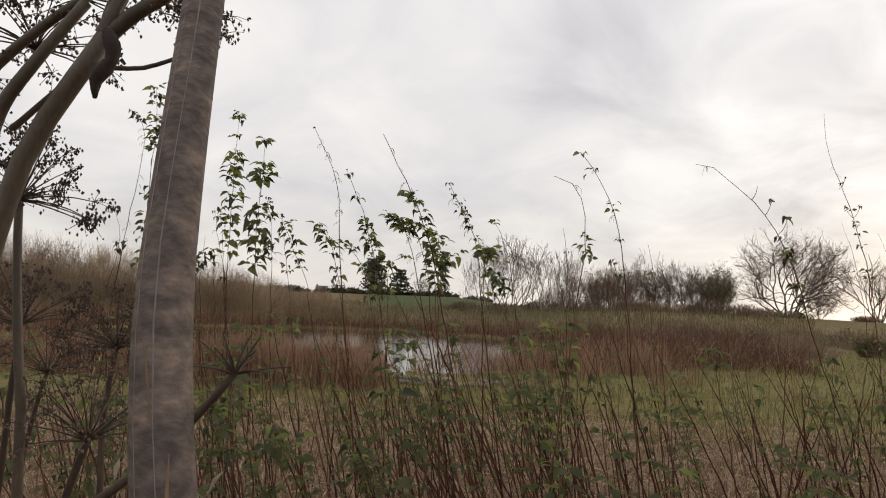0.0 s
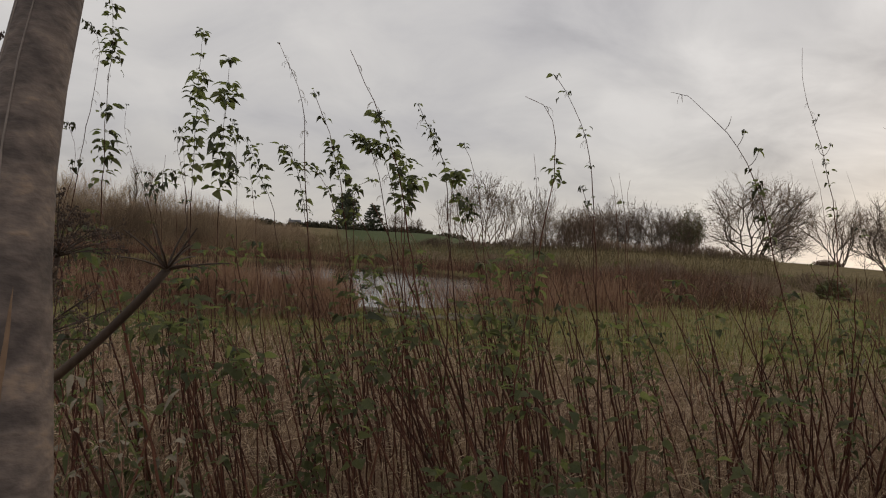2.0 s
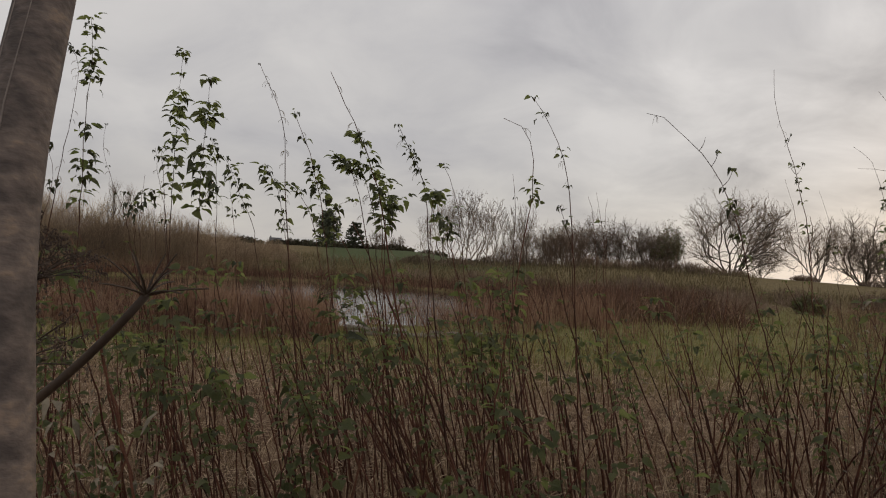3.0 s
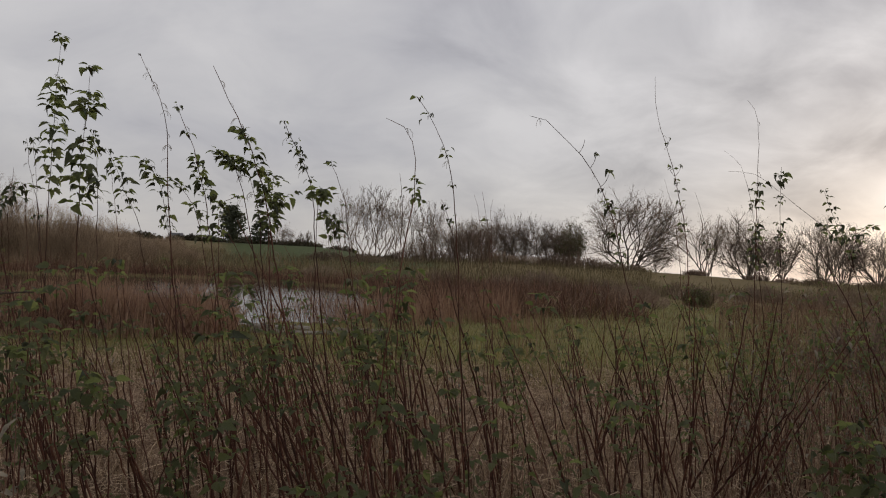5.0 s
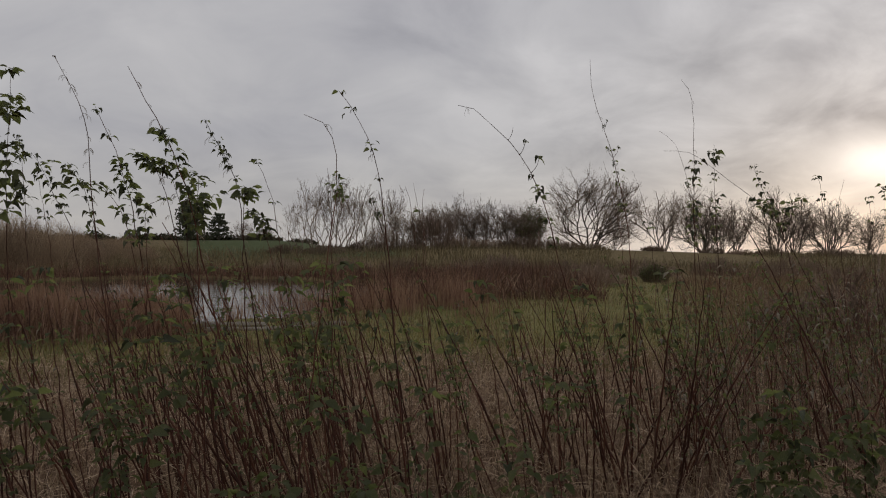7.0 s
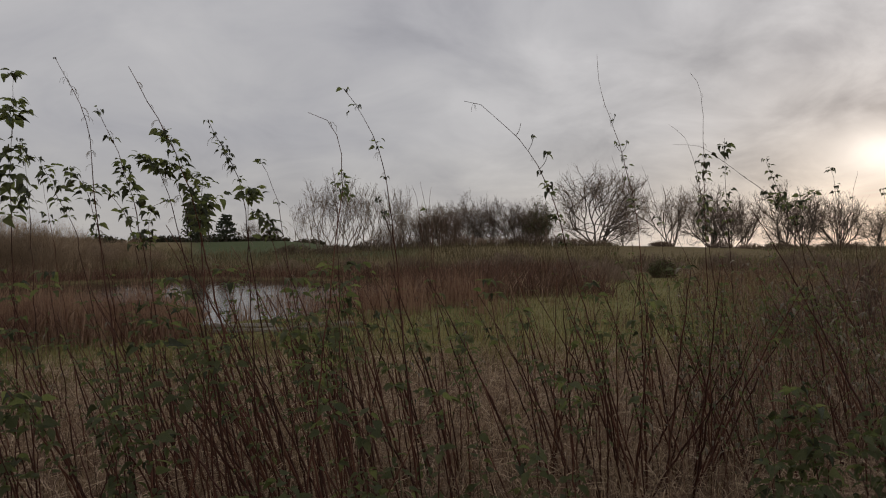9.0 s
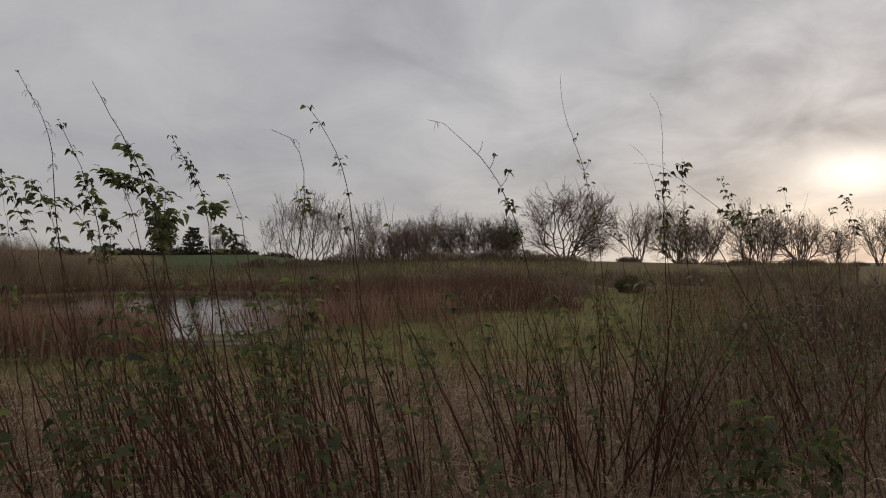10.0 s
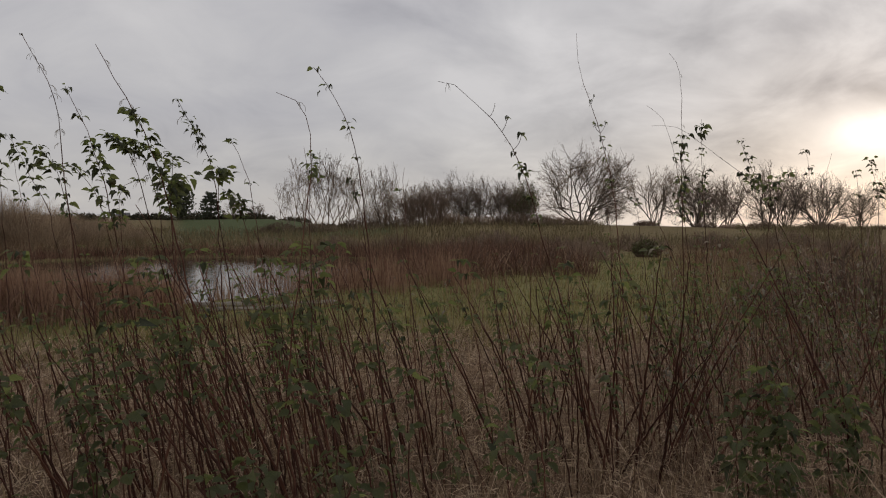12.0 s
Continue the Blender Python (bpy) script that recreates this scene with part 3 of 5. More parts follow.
def bush(name, at, label, tall, wide, stems, seed, material, group, category="bush", leaves=0, leaf_mat=None, fat=1.0):
    """A many-stemmed bush of fine twigs, with small leaves where it keeps them."""
    rng = random.Random(seed)
    root = thing(name, at, label, category, group)
    wood, fine, leaf = Shape(), Shape(), Shape()
    for _ in range(stems):
        a = rng.uniform(0, 2 * math.pi)
        q = rng.random() ** 0.5
        p = Vector((math.cos(a), math.sin(a), 0)) * (q * wide * 0.45)
        d = Vector((math.cos(a) * q * wide * 0.35, math.sin(a) * q * wide * 0.35, tall)).normalized()
        ln = tall * rng.uniform(0.7, 1.03) * (1 - 0.45 * q * q)
        p.z = -0.1
        sp = limb(wood, p, d, ln, 0.018 * fat, 0.006 * fat, 4, 3, rng, 0.09, 0.0)
        for _ in range(5):
            j = rng.choice((1, 2, 2, 3, 3))
            d1 = sprout((sp[j + 1] - sp[j]).normalized(), rng.uniform(0.2, 0.8), rng)
            tp = limb(fine, sp[j], d1 + Vector((0, 0, 0.3)), ln * rng.uniform(0.2, 0.4), 0.010 * fat, 0.004 * fat, 2, 3, rng, 0.12, 0.0)
            for _ in range(2):
                d2 = sprout((tp[2] - tp[1]).normalized(), rng.uniform(0.2, 0.7), rng)
                limb(fine, tp[1], d2, ln * rng.uniform(0.1, 0.22), 0.007 * fat, 0.003 * fat, 2, 3, rng, 0.1, 0.0)
            for _ in range(leaves):
                c = tp[rng.choice((1, 2))] + Vector((rng.gauss(0, 1), rng.gauss(0, 1), rng.gauss(0, 1))) * (0.03 * tall)
                u = Vector((rng.gauss(0, 1), rng.gauss(0, 1), rng.gauss(0, 1))).normalized() * rng.uniform(0.025, 0.06) * fat
                v = sprout(u.normalized(), 1.4, rng) * u.length * 1.3
                leaf.card(c, u, v)
    part("trunk", wood, root, material)
    part("crown", fine, root, material, "fine leafless twigs")
    if leaves:
        part("foliage", leaf, root, leaf_mat)
    return root


def conifer(name, at, label, tall, wide, tiers, seed, layered=False):
    """An evergreen: trunk and sprays of needles on drooping boughs."""
    rng = random.Random(seed)
    root = thing(name, at, label, "tree", "evergreens beyond the pond")
    wood, green = Shape(), Shape()
    limb(wood, Vector((0, 0, -0.3)), Vector((0, 0, 1)), tall, tall * 0.03, 0.03, 6, 7, rng, 0.02, 0.1)
    for i in range(tiers):
        k = (i + rng.uniform(-0.3, 0.3)) / tiers
        z = tall * (0.10 + 0.88 * k)
        reach = wide * 0.5 * ((1 - k) ** 0.6 if layered else math.sin(math.pi * min(0.98, 0.22 + 0.78 * k)) ** 0.6) * rng.uniform(0.75, 1.1)
        for j in range(9):
            a = 2 * math.pi * (j + rng.random()) / 9
            d = Vector((math.cos(a), math.sin(a), rng.uniform(-0.05, 0.2) if layered else rng.uniform(0.1, 0.8)))
            bp = limb(wood, Vector((0, 0, z)), d, reach, 0.04, 0.012, 3, 3, rng, 0.1, -0.02)
            for _ in range(17):
                c = bp[0].lerp(bp[-1], rng.random() ** 0.6) + Vector((rng.gauss(0, 0.2), rng.gauss(0, 0.2), rng.gauss(0, 0.08 if layered else 0.3)))
                u = Vector((rng.gauss(0, 1), rng.gauss(0, 1), rng.gauss(0, 0.5))).normalized() * rng.uniform(0.10, 0.26)
                green.card(c, u, sprout(u.normalized(), 1.45, rng) * u.length * 0.8)
    part("trunk", wood, root, BARK)
    part("foliage", green, root, CONIFER)
    return root


def on_ground(x, y):
    return (x, y, height(x, y))


def place_copy(ob, x, y, turn, scale):
    return copy_thing(ob, Matrix.Translation(on_ground(x, y)) @ Matrix.Rotation(turn, 4, "Z") @ Matrix.Scale(scale, 4))


# the brow of the field, from the big round tree outwards
bare_tree("bare_tree", on_ground(35.3, 85), "large round leafless tree with many limbs on the brow", 11.0, 13.2, 7, 0.92, 21, 0.05, 0.36, 4, 2, thick=0.026)
t_mid = bare_tree("bare_tree", on_ground(23.6, 85), "leafless spreading tree in the row on the brow", 7.0, 8.6, 6, 0.95, 22, 0.05, 0.37, 3, 4)
t_row = bare_tree("bare_tree", on_ground(16.2, 86), "leafless tree in the row on the brow", 6.4, 7.2, 5, 0.9, 23, 0.05, 0.37, 3, 4)
t_high = bare_tree("bare_tree", on_ground(52.6, 87), "leafless tree against the bright low sky", 11.2, 11.6, 5, 0.8, 24, 0.06, 0.37, 3, 3)
t_whip = bare_tree("bare_tree", on_ground(63.6, 87), "leafless tree with steep twigs against the bright sky", 9.6, 9.0, 5, 0.6, 25, 0.10, 0.39, 3, 3)
place_copy(t_row, 19.4, 88, 2.0, 1.1)
place_copy(t_mid, 13.0, 87, 1.0, 0.84)
place_copy(t_mid, 17.4, 90, 5.2, 0.95)
place_copy(t_row, 21.5, 88, 3.9, 0.95)
place_copy(t_mid, 28.6, 90, 4.0, 0.85)
place_copy(t_row, 40.2, 88, 0.6, 0.62)
place_copy(t_row, 10.0, 86, 2.6, 0.92)
place_copy(t_row, 25.8, 88, 0.2, 0.95)
place_copy(t_whip, 46.6, 87, 2.5, 0.88)
place_copy(t_row, 55.8, 92, 1.5, 1.2)
place_copy(t_mid, 69.6, 92, 2.2, 1.05)
place_copy(t_row, 57.6, 90, 0.7, 1.15)
place_copy(t_whip, 60.2, 91, 1.2, 0.85)
place_copy(t_whip, 67.6, 88, 2.8, 0.95)
place_copy(t_high, 73.2, 88, 5.0, 0.84)
place_copy(t_whip, 75.8, 91, 0.3, 0.9)
place_copy(t_mid, 80.0, 88, 3.3, 1.1)
place_copy(t_whip, 85.0, 86, 4.4, 0.9)
place_copy(t_high, 91.0, 87, 1.2, 0.8)
place_copy(t_mid, 98.0, 86, 1.9, 1.2)
b_one = bare_tree("birch_tree", on_ground(1.2, 70), "slender upright leafless birch beyond the pond", 7.6, 2.8, 2, 0.16, 31, 0.12, 0.42, 3, 5, thick=0.008, bole=TWIG)
for i, (x, y, k) in enumerate(((-1.6, 71, 0.86), (-0.3, 69, 1.0), (0.4, 72, 0.9), (1.9, 69, 1.02), (3.2, 73, 0.92), (4.6, 69, 0.9), (7.5, 72, 0.85), (2.6, 71, 0.98), (3.9, 70, 0.88), (5.3, 72, 0.8), (6.6, 71, 0.75), (8.6, 74, 0.9), (-2.6, 73, 0.66))):
    place_copy(b_one, x, y, 1.3 * i, k)

# bushes along the brow and on the near slope
s_dark = bush("bush", on_ground(12.6, 76), "dense brown leafless bush on the slope", 5.0, 4.6, 150, 41, SHRUB_TWIG, "bushes on the slope", fat=1.2)
s_low = bush("bush", on_ground(24.0, 80), "low dark scrub bush on the brow", 1.7, 5.2, 220, 42, SHRUB_TWIG, "bushes on the slope", fat=1.6)
bush("ivy_tree", on_ground(26.9, 84), "small tree clad in olive-green ivy", 6.6, 3.4, 60, 43, SHRUB_TWIG, "bushes on the slope", "tree", 9, IVY, fat=1.3)
for i, (x, y, k) in enumerate(((20.5, 81, 0.8), (27.6, 80, 1.0), (31.0, 82, 0.75), (34.6, 83, 0.62), (16.5, 80, 1.0), (9.5, 76, 0.9), (5.0, 72, 0.8), (44.0, 84, 0.5), (55.0, 82, 0.6), (60.5, 83, 0.7), (66.0, 80, 0.8), (1.0, 68, 0.7), (-3.0, 70, 0.7))):
    place_copy(s_low, x, y, 1.1 * i, k)
place_copy(s_dark, 6.8, 74, 2.0, 0.6)
for i in range(6):
    place_copy(s_low, 43.0 + 9.3 * i, 83.5 + (i % 3), 0.8 * i, 0.5 + 0.3 * ((i * 5) % 4) / 3)
bush("round_bush", on_ground(16.0, 30.2), "small round dark bush in the meadow", 1.0, 1.1, 260, 44, SHRUB_TWIG, "bushes in the meadow", leaves=3, leaf_mat=IVY, fat=0.6)
scrub = bush("scrub_bush", on_ground(11.6, 27.5), "low brown tangled scrub beside the reeds", 1.1, 3.0, 220, 45, SHRUB_TWIG, "bushes in the meadow", fat=0.6)
for i, (x, y, k) in enumerate(((8.6, 8.8, 1.2), (9.6, 9.8, 1.3), (9.6, 26.5, 0.7), (13.0, 31.0, 0.8), (19.0, 36.0, 0.9), (24.0, 38.0, 0.9), (28.0, 38.0, 0.9), (17.0, 40.0, 0.9), (32.0, 40.0, 0.9), (22.5, 31.0, 0.7), (26.0, 30.0, 0.8), (8.5, 38.0, 1.0), (11.5, 39.5, 1.1), (14.5, 38.5, 1.0), (20.5, 41.0, 1.0), (28.5, 45.0, 1.1), (36.0, 47.0, 1.1), (5.5, 43.0, 1.0), (-2.0, 43.0, 0.9), (2.0, 43.5, 1.0), (12.5, 45.0, 1.2))):
    place_copy(scrub, x, y, 0.9 * i, k)

# willow thicket on the far bank
w_one = bush("willow_thicket", on_ground(-23.0, 41), "dense thicket of bare brown willow shoots", 4.7, 5.8, 400, 51, WILLOW, "willow thicket by the pond", "willow", fat=0.8)
w_two = bush("willow_thicket", on_ground(-18.2, 42), "dense thicket of bare brown willow shoots", 4.0, 5.0, 380, 52, WILLOW, "willow thicket by the pond", "willow", fat=0.8)
for i, (x, y, k) in enumerate(((-27.5, 42, 1.08), (-31.5, 41, 1.2), (-36.0, 42, 1.12), (-41.0, 43, 1.0), (-25.0, 38, 0.8), (-29.5, 37, 0.85), (-34.0, 37, 0.9))):
    place_copy(w_one, x, y, 1.7 * i, k)
for i, (x, y, k) in enumerate(((-15.4, 42.5, 0.85), (-20.8, 39.5, 0.9), (-17.0, 45, 0.72), (-14.2, 47, 0.5), (-11.8, 50, 0.42), (-15.5, 52, 0.5), (-20.0, 55, 0.6), (-26.0, 58, 0.7))):
    place_copy(w_two, x, y, 2.1 * i, k)

# evergreens, hedges and the far field
conifer("evergreen_tree", on_ground(-19.6, 110), "dark dense evergreen tree beyond the field", 5.7, 4.4, 14, 61)
conifer("cedar_tree", on_ground(-16.6, 120), "dark layered cedar beyond the field", 5.0, 5.0, 9, 63, True)
h_one = bush("hedge_bush", on_ground(-27.0, 122), "low dark hedgerow bush on the skyline", 1.5, 7.0, 150, 64, SHRUB_TWIG, "far hedgerow", "hedge", 4, HEDGE, fat=2.5)
for i, (x, y, k) in enumerate(((-17.0, 62, 0.5), (-21.5, 66, 0.6), (-26.0, 68, 0.65), (-31.0, 70, 0.7), (-24.0, 76, 0.6), (-19.0, 74, 0.5), (-29.0, 80, 0.65), (-37.0, 76, 0.8))):
    place_copy(w_two, x, y, 1.3 * i, k)
for i in range(15):
    place_copy(h_one, -60 + 5.6 * i + (i % 3), 122 + (i % 4), 1.2 * i, 0.8 + 0.25 * ((i * 7) % 5) / 4)
place_copy(t_row, -12.5, 118, 1.0, 0.6)
place_copy(t_mid, -9.5, 121, 2.0, 0.45)
poplar = bare_tree("poplar_tree", on_ground(-52.0, 105), "tall narrow leafless poplar behind the thicket", 10.5, 2.2, 3, 0.12, 65, 0.25, 0.3, 3, 4, thick=0.012)
place_copy(poplar, -50.2, 106, 2.0, 0.93)


def pylon(at):
    """A lattice power pylon with three pairs of arms."""
    root = thing("pylon", at, "distant grey lattice electricity pylon", "pylon")
    frame_mesh = Shape()
    levels = [(0, 3.6), (10, 2.4), (19, 1.2), (30, 0.35)]
    for sx in (-1, 1):
        for sy in (-1, 1):
            frame_mesh.tube([(sx * w, sy * w, z) for z, w in levels], [0.16, 0.14, 0.11, 0.09], 4)
    for (z0, w0), (z1, w1) in zip(levels, levels[1:]):
        for s in (-1, 1):
            frame_mesh.tube([(-w0, s * w0, z0), (w1, s * w1, z1)], [0.06, 0.06], 3)
            frame_mesh.tube([(w0, s * w0, z0), (-w1, s * w1, z1)], [0.06, 0.06], 3)
    root.scale = (0.72, 0.72, 0.72)
    part("tower", frame_mesh, root, STEEL)
    for z, reach in ((19, 5.0), (23, 6.5), (27, 4.5)):
        arm = Shape()
        arm.tube([(-reach, 0, z), (0, 0, z + 0.9), (reach, 0, z)], [0.08, 0.16, 0.08], 4)
        arm.tube([(-reach, 0, z), (reach, 0, z)], [0.1, 0.1], 4)
        part("arm", arm, root, STEEL)


pylon((-198, 300, height(-198, 300)))


def far_house(at, turn):
    """A small white house with a dark slate roof, far off on the skyline."""
    root = thing("house", at, "small distant white house with a dark pitched roof", "house")
    root.rotation_euler = (0, 0, turn)
    wide, deep, eaves, top = 4.2, 3.0, 6.6, 9.6
    wall = Shape()
    for x in (-wide, wide):
        wall.v += [Vector((x, -deep, -3)), Vector((x, deep, -3)), Vector((x, deep, eaves)), Vector((x, 0, top)), Vector((x, -deep, eaves))]
    wall.f = [(0, 1, 2, 3, 4), (9, 8, 7, 6, 5), (0, 4, 9, 5), (1, 6, 7, 2)]
    part("wall", wall, root, RENDERED_WALL)
    for sy in (-1, 1):
        roof = Shape()
        for x in (-wide - 0.3, wide + 0.3):
            roof.v += [Vector((x, 0, top + 0.15)), Vector((x, sy * (deep + 0.4), eaves - 0.25)), Vector((x, sy * (deep + 0.4), eaves - 0.45)), Vector((x, 0, top - 0.05))]
        roof.f = [(0, 1, 5, 4), (1, 2, 6, 5), (2, 3, 7, 6), (0, 3, 2, 1), (4, 5, 6, 7)]
        part("roof", roof, root, SLATE)
    stack = Shape()
    stack.tube([(-wide + 0.7, 0, top - 0.8), (-wide + 0.7, 0, top + 1.2), (-wide + 0.7, 0, top + 1.25)], [0.5, 0.5, 0.58], 4)
    part("chimney", stack, root, SLATE)
    for x in (-2.2, 0.2, 2.4):
        pane = Shape()
        pane.v = [Vector((x - 0.5, -deep - 0.03, 4.0)), Vector((x + 0.5, -deep - 0.03, 4.0)), Vector((x + 0.5, -deep - 0.03, 5.4)), Vector((x - 0.5, -deep - 0.03, 5.4))]
        pane.v += [v + Vector((0, 0.1, 0)) for v in pane.v]
        pane.f = [(0, 1, 2, 3), (0, 4, 5, 1), (3, 2, 6, 7), (0, 3, 7, 4), (1, 5, 6, 2)]
        part("window", pane, root, SLATE)


far_house((-128, 498, height(-128, 498)), 0.35)


# ---- logs at the water's edge ----
def log(at, length, r, turn, seed, label):
    rng = random.Random(seed)
    root = thing("log", (at[0], at[1], height(*at) + r * 0.7), label, "log", "logs at the water's edge")
    root.rotation_euler = (0, 0, turn)
    s = Shape()
    pts = [Vector((length * (i / 7 - 0.5), rng.gauss(0, 0.012), rng.gauss(0, 0.006))) for i in range(8)]
    s.tube(pts, [r * rng.uniform(0.85, 1.08) for _ in pts], 9)
    s.f.append(tuple(range(8, -1, -1)))
    for _ in range(3):
        x = rng.uniform(-0.4, 0.4) * length
        s.tube([(x, 0, r * 0.6), (x + 0.05, rng.uniform(-0.08, 0.08), r * 1.6)], [r * 0.3, r * 0.2], 5)
    part("trunk_piece", s, root, LOG)


log((0.45, 13.4), 1.0, 0.055, 0.05, 71, "short weathered grey log lying in the grass")
log((-0.7, 12.9), 1.7, 0.05, 0.12, 72, "weathered grey log at the water's edge")
log((-1.1, 13.5), 1.2, 0.06, -0.15, 73, "weathered grey log at the water's edge")


# ---- nettles ----
def leaf_mesh(name, seed, material, curl, fold):
    """One toothed nettle leaf, a unit long, folded on its midrib and drooping."""
    rng = random.Random(seed)
    s = Shape()
    rows = 9
    for i in range(rows + 1):
        t = i / rows
        w = 0.29 * math.sin(math.pi * min(1, t ** 0.62)) ** 0.9 * (1.09 if i % 2 else 0.94) if 0 < i < rows else 0.012
        z = -curl * t * t + rng.gauss(0, 0.01)
        for side in (-1, 0, 1):
            s.v.append(Vector((side * w * (1 + rng.gauss(0, 0.05)), t * (1 - 0.25 * curl * t), z + abs(side) * w * fold)))
    for i in range(rows):
        for k in (0, 1):
            a = i * 3 + k
            s.f.append((a, a + 1, a + 4, a + 3))
    return s.mesh(name, material, True)


LEAVES = [leaf_mesh("leaf", 1, NETTLE_LEAF, 0.2, 0.3), leaf_mesh("leaf", 2, NETTLE_LEAF, 0.4, 0.4), leaf_mesh("leaf", 3, NETTLE_LEAF, 0.65, 0.25)]
WITHERED = [leaf_mesh("leaf", 4, NETTLE_DARK_LEAF, 0.9, 0.9), leaf_mesh("leaf", 5, NETTLE_DARK_LEAF, 0.6, 1.2)]


def strand_mesh(seed):
    """A thin hanging flower strand with a few side threads."""
    rng = random.Random(seed)
    s = Shape()
    for _ in range(3):
        l = rng.uniform(0.025, 0.055)
        b = rng.gauss(0, 0.5)
        d = Vector((math.cos(b), math.sin(b), 0))
        s.tube([(0, 0, 0), d * l * 0.5 + Vector((0, 0, -l * 0.1)), d * l * 0.85 + Vector((0, 0, -l * 0.5)), d * l * 0.9 + Vector((0, 0, -l))], [0.0009, 0.0012, 0.0012, 0.0007], 3)
    return s.mesh("flower_strand", STRAND)


STRANDS = [strand_mesh(i) for i in range(4)]


def leaf_pose(p, a, dip, size, twist):
    return Matrix.Translation(p) @ Matrix.Rotation(a, 4, "Z") @ Matrix.Rotation(-dip, 4, "X") @ Matrix.Rotation(twist, 4, "Y") @ Matrix.Scale(size, 4)


def along(spine, n):
    """Even points of a smooth curve through a few knots."""
    knots = [Vector(p) for p in spine]
    knots = [knots[0] * 2 - knots[1]] + knots + [knots[-1] * 2 - knots[-2]]
    fine = []
    for a, b, c, d in zip(knots, knots[1:], knots[2:], knots[3:]):
        for i in range(12):
            u = i / 12
            fine.append(0.5 * (2 * b + (c - a) * u + (2 * a - 5 * b + 4 * c - d) * u * u + (3 * b - a - 3 * c + d) * u ** 3))
    fine.append(knots[-2])
    run = [0.0]
    for p, q in zip(fine, fine[1:]):
        run.append(run[-1] + (q - p).length)
    out = []
    for i in range(n):
        w = run[-1] * i / (n - 1)
        j = max(k for k in range(len(fine) - 1) if run[k] <= w or k == 0)
        out.append(fine[j].lerp(fine[j + 1], min(1.0, (w - run[j]) / max(1e-9, run[j + 1] - run[j]))))
    return out


def nettle(base, knee, tip, tiers, size=0.07, r=0.0055, seed=0, withered=0.2, strands=0, label="", stem_mat=None, group="nettle stand", sparse=0.18, bushy=0, spine=None, shoots=()):
    """A nettle: a bent stem from base to tip, leaves in opposite pairs at the given heights (0 to 1), hanging flower strands."""
    rng = random.Random(seed)
    root = thing("nettle", base, label or "tall dark-stemmed stinging nettle with drooping leaves", "nettle", group)
    o = Vector(base)
    if spine:
        pts = along([p - o for p in spine], 30)
    else:
        pts = bend((0, 0, -0.03), Vector(knee) - o, Vector(tip) - o, 22)
    last = len(pts) - 1
    pts = [p + Vector((rng.gauss(0, 0.003), rng.gauss(0, 0.003), 0)) for p in pts]
    stem = Shape()
    radii = [r * (1.05 - 0.85 * i / last) * (1.15 if i % 3 == 1 else 1.0) for i in range(last + 1)]
    stem.tube(pts, radii, 6)
    part("stem", stem, root, stem_mat or NETTLE_STEM, smooth=True)

    def at(k):
        f = min(0.999, max(0, k)) * last
        i = int(f)
        return pts[i].lerp(pts[i + 1], f - i)

    a = rng.uniform(0, math.pi)
    for k in tiers:
        k, full = k if isinstance(k, tuple) else (k, 0.74 * size * (1.0 - 0.45 * max(0, k - 0.75) / 0.25))
        a += math.pi / 2 + rng.gauss(0, 0.25)
        p = at(k)
        for side, small in ((0, 1.0), (math.pi, 1.0), (math.pi / 2, 0.8), (-math.pi / 2, 0.8), (0.8, 0.65), (-2.3, 0.65), (2.2, 0.5)):
            if rng.random() < (0.08 if small == 1.0 else sparse):
                continue
            dry = rng.random() < withered
            data = rng.choice(WITHERED if dry else LEAVES)
            lsize = full * small * rng.uniform(0.65, 1.2) * (0.8 if dry else 1)
            out = Vector((-math.sin(a + side), math.cos(a + side), 0.3)) * (0.4 * lsize)
            part("leaf", data, root, m=leaf_pose(p + out, a + side + rng.gauss(0, 0.3), rng.uniform(-0.5, 0.4) + (0.5 if dry else 0), lsize, rng.gauss(0, 0.4)))
        for _ in range(bushy):
            b = rng.uniform(0, 6.28)
            reach = rng.uniform(0.2, 1.0) * full
            lsize = full * rng.uniform(0.6, 1.1)
            data = rng.choice(WITHERED if rng.random() < withered else LEAVES)
            part("leaf", data, root, m=leaf_pose(p + Vector((-math.sin(b) * reach, math.cos(b) * reach, rng.gauss(0, 0.012))), b + rng.gauss(0, 0.5), rng.uniform(-0.5, 0.5), lsize, rng.gauss(0, 0.5)))
    for _ in range(strands):
        k = rng.uniform(0.6, 0.98)
        part("flower_strand", rng.choice(STRANDS), root, m=Matrix.Translation(at(k)) @ Matrix.Rotation(rng.uniform(0, 6.28), 4, "Z") @ Matrix.Scale(rng.uniform(0.4, 0.85), 4))
    for k, dx, dz, full in shoots:
        twig = Shape()
        p = at(k)
        end = p + Vector((dx, rng.gauss(0, 0.01), dz))
        twig.tube(bend(p, p + Vector((dx * 0.8, 0, dz * 0.35)), end, 6), [r * 0.35, r * 0.32, r * 0.3, r * 0.27, r * 0.24, r * 0.2], 5)
        shoot = part("side_shoot", twig, root, NETTLE_STEM, smooth=True)
        for j in range(4 if full else 0):
            b = j * 1.57 + rng.gauss(0, 0.3)
            part("leaf", rng.choice(LEAVES + WITHERED), shoot, m=leaf_pose(end + Vector((0, 0, rng.uniform(-0.3, 0.1) * full)), b, rng.uniform(0, 0.7), full * rng.uniform(0.7, 1.1), rng.gauss(0, 0.4)))
    return root


def span(a, b, n):
    return [a + (b - a) * i / max(1, n - 1) for i in range(n)]


HERO = [0]


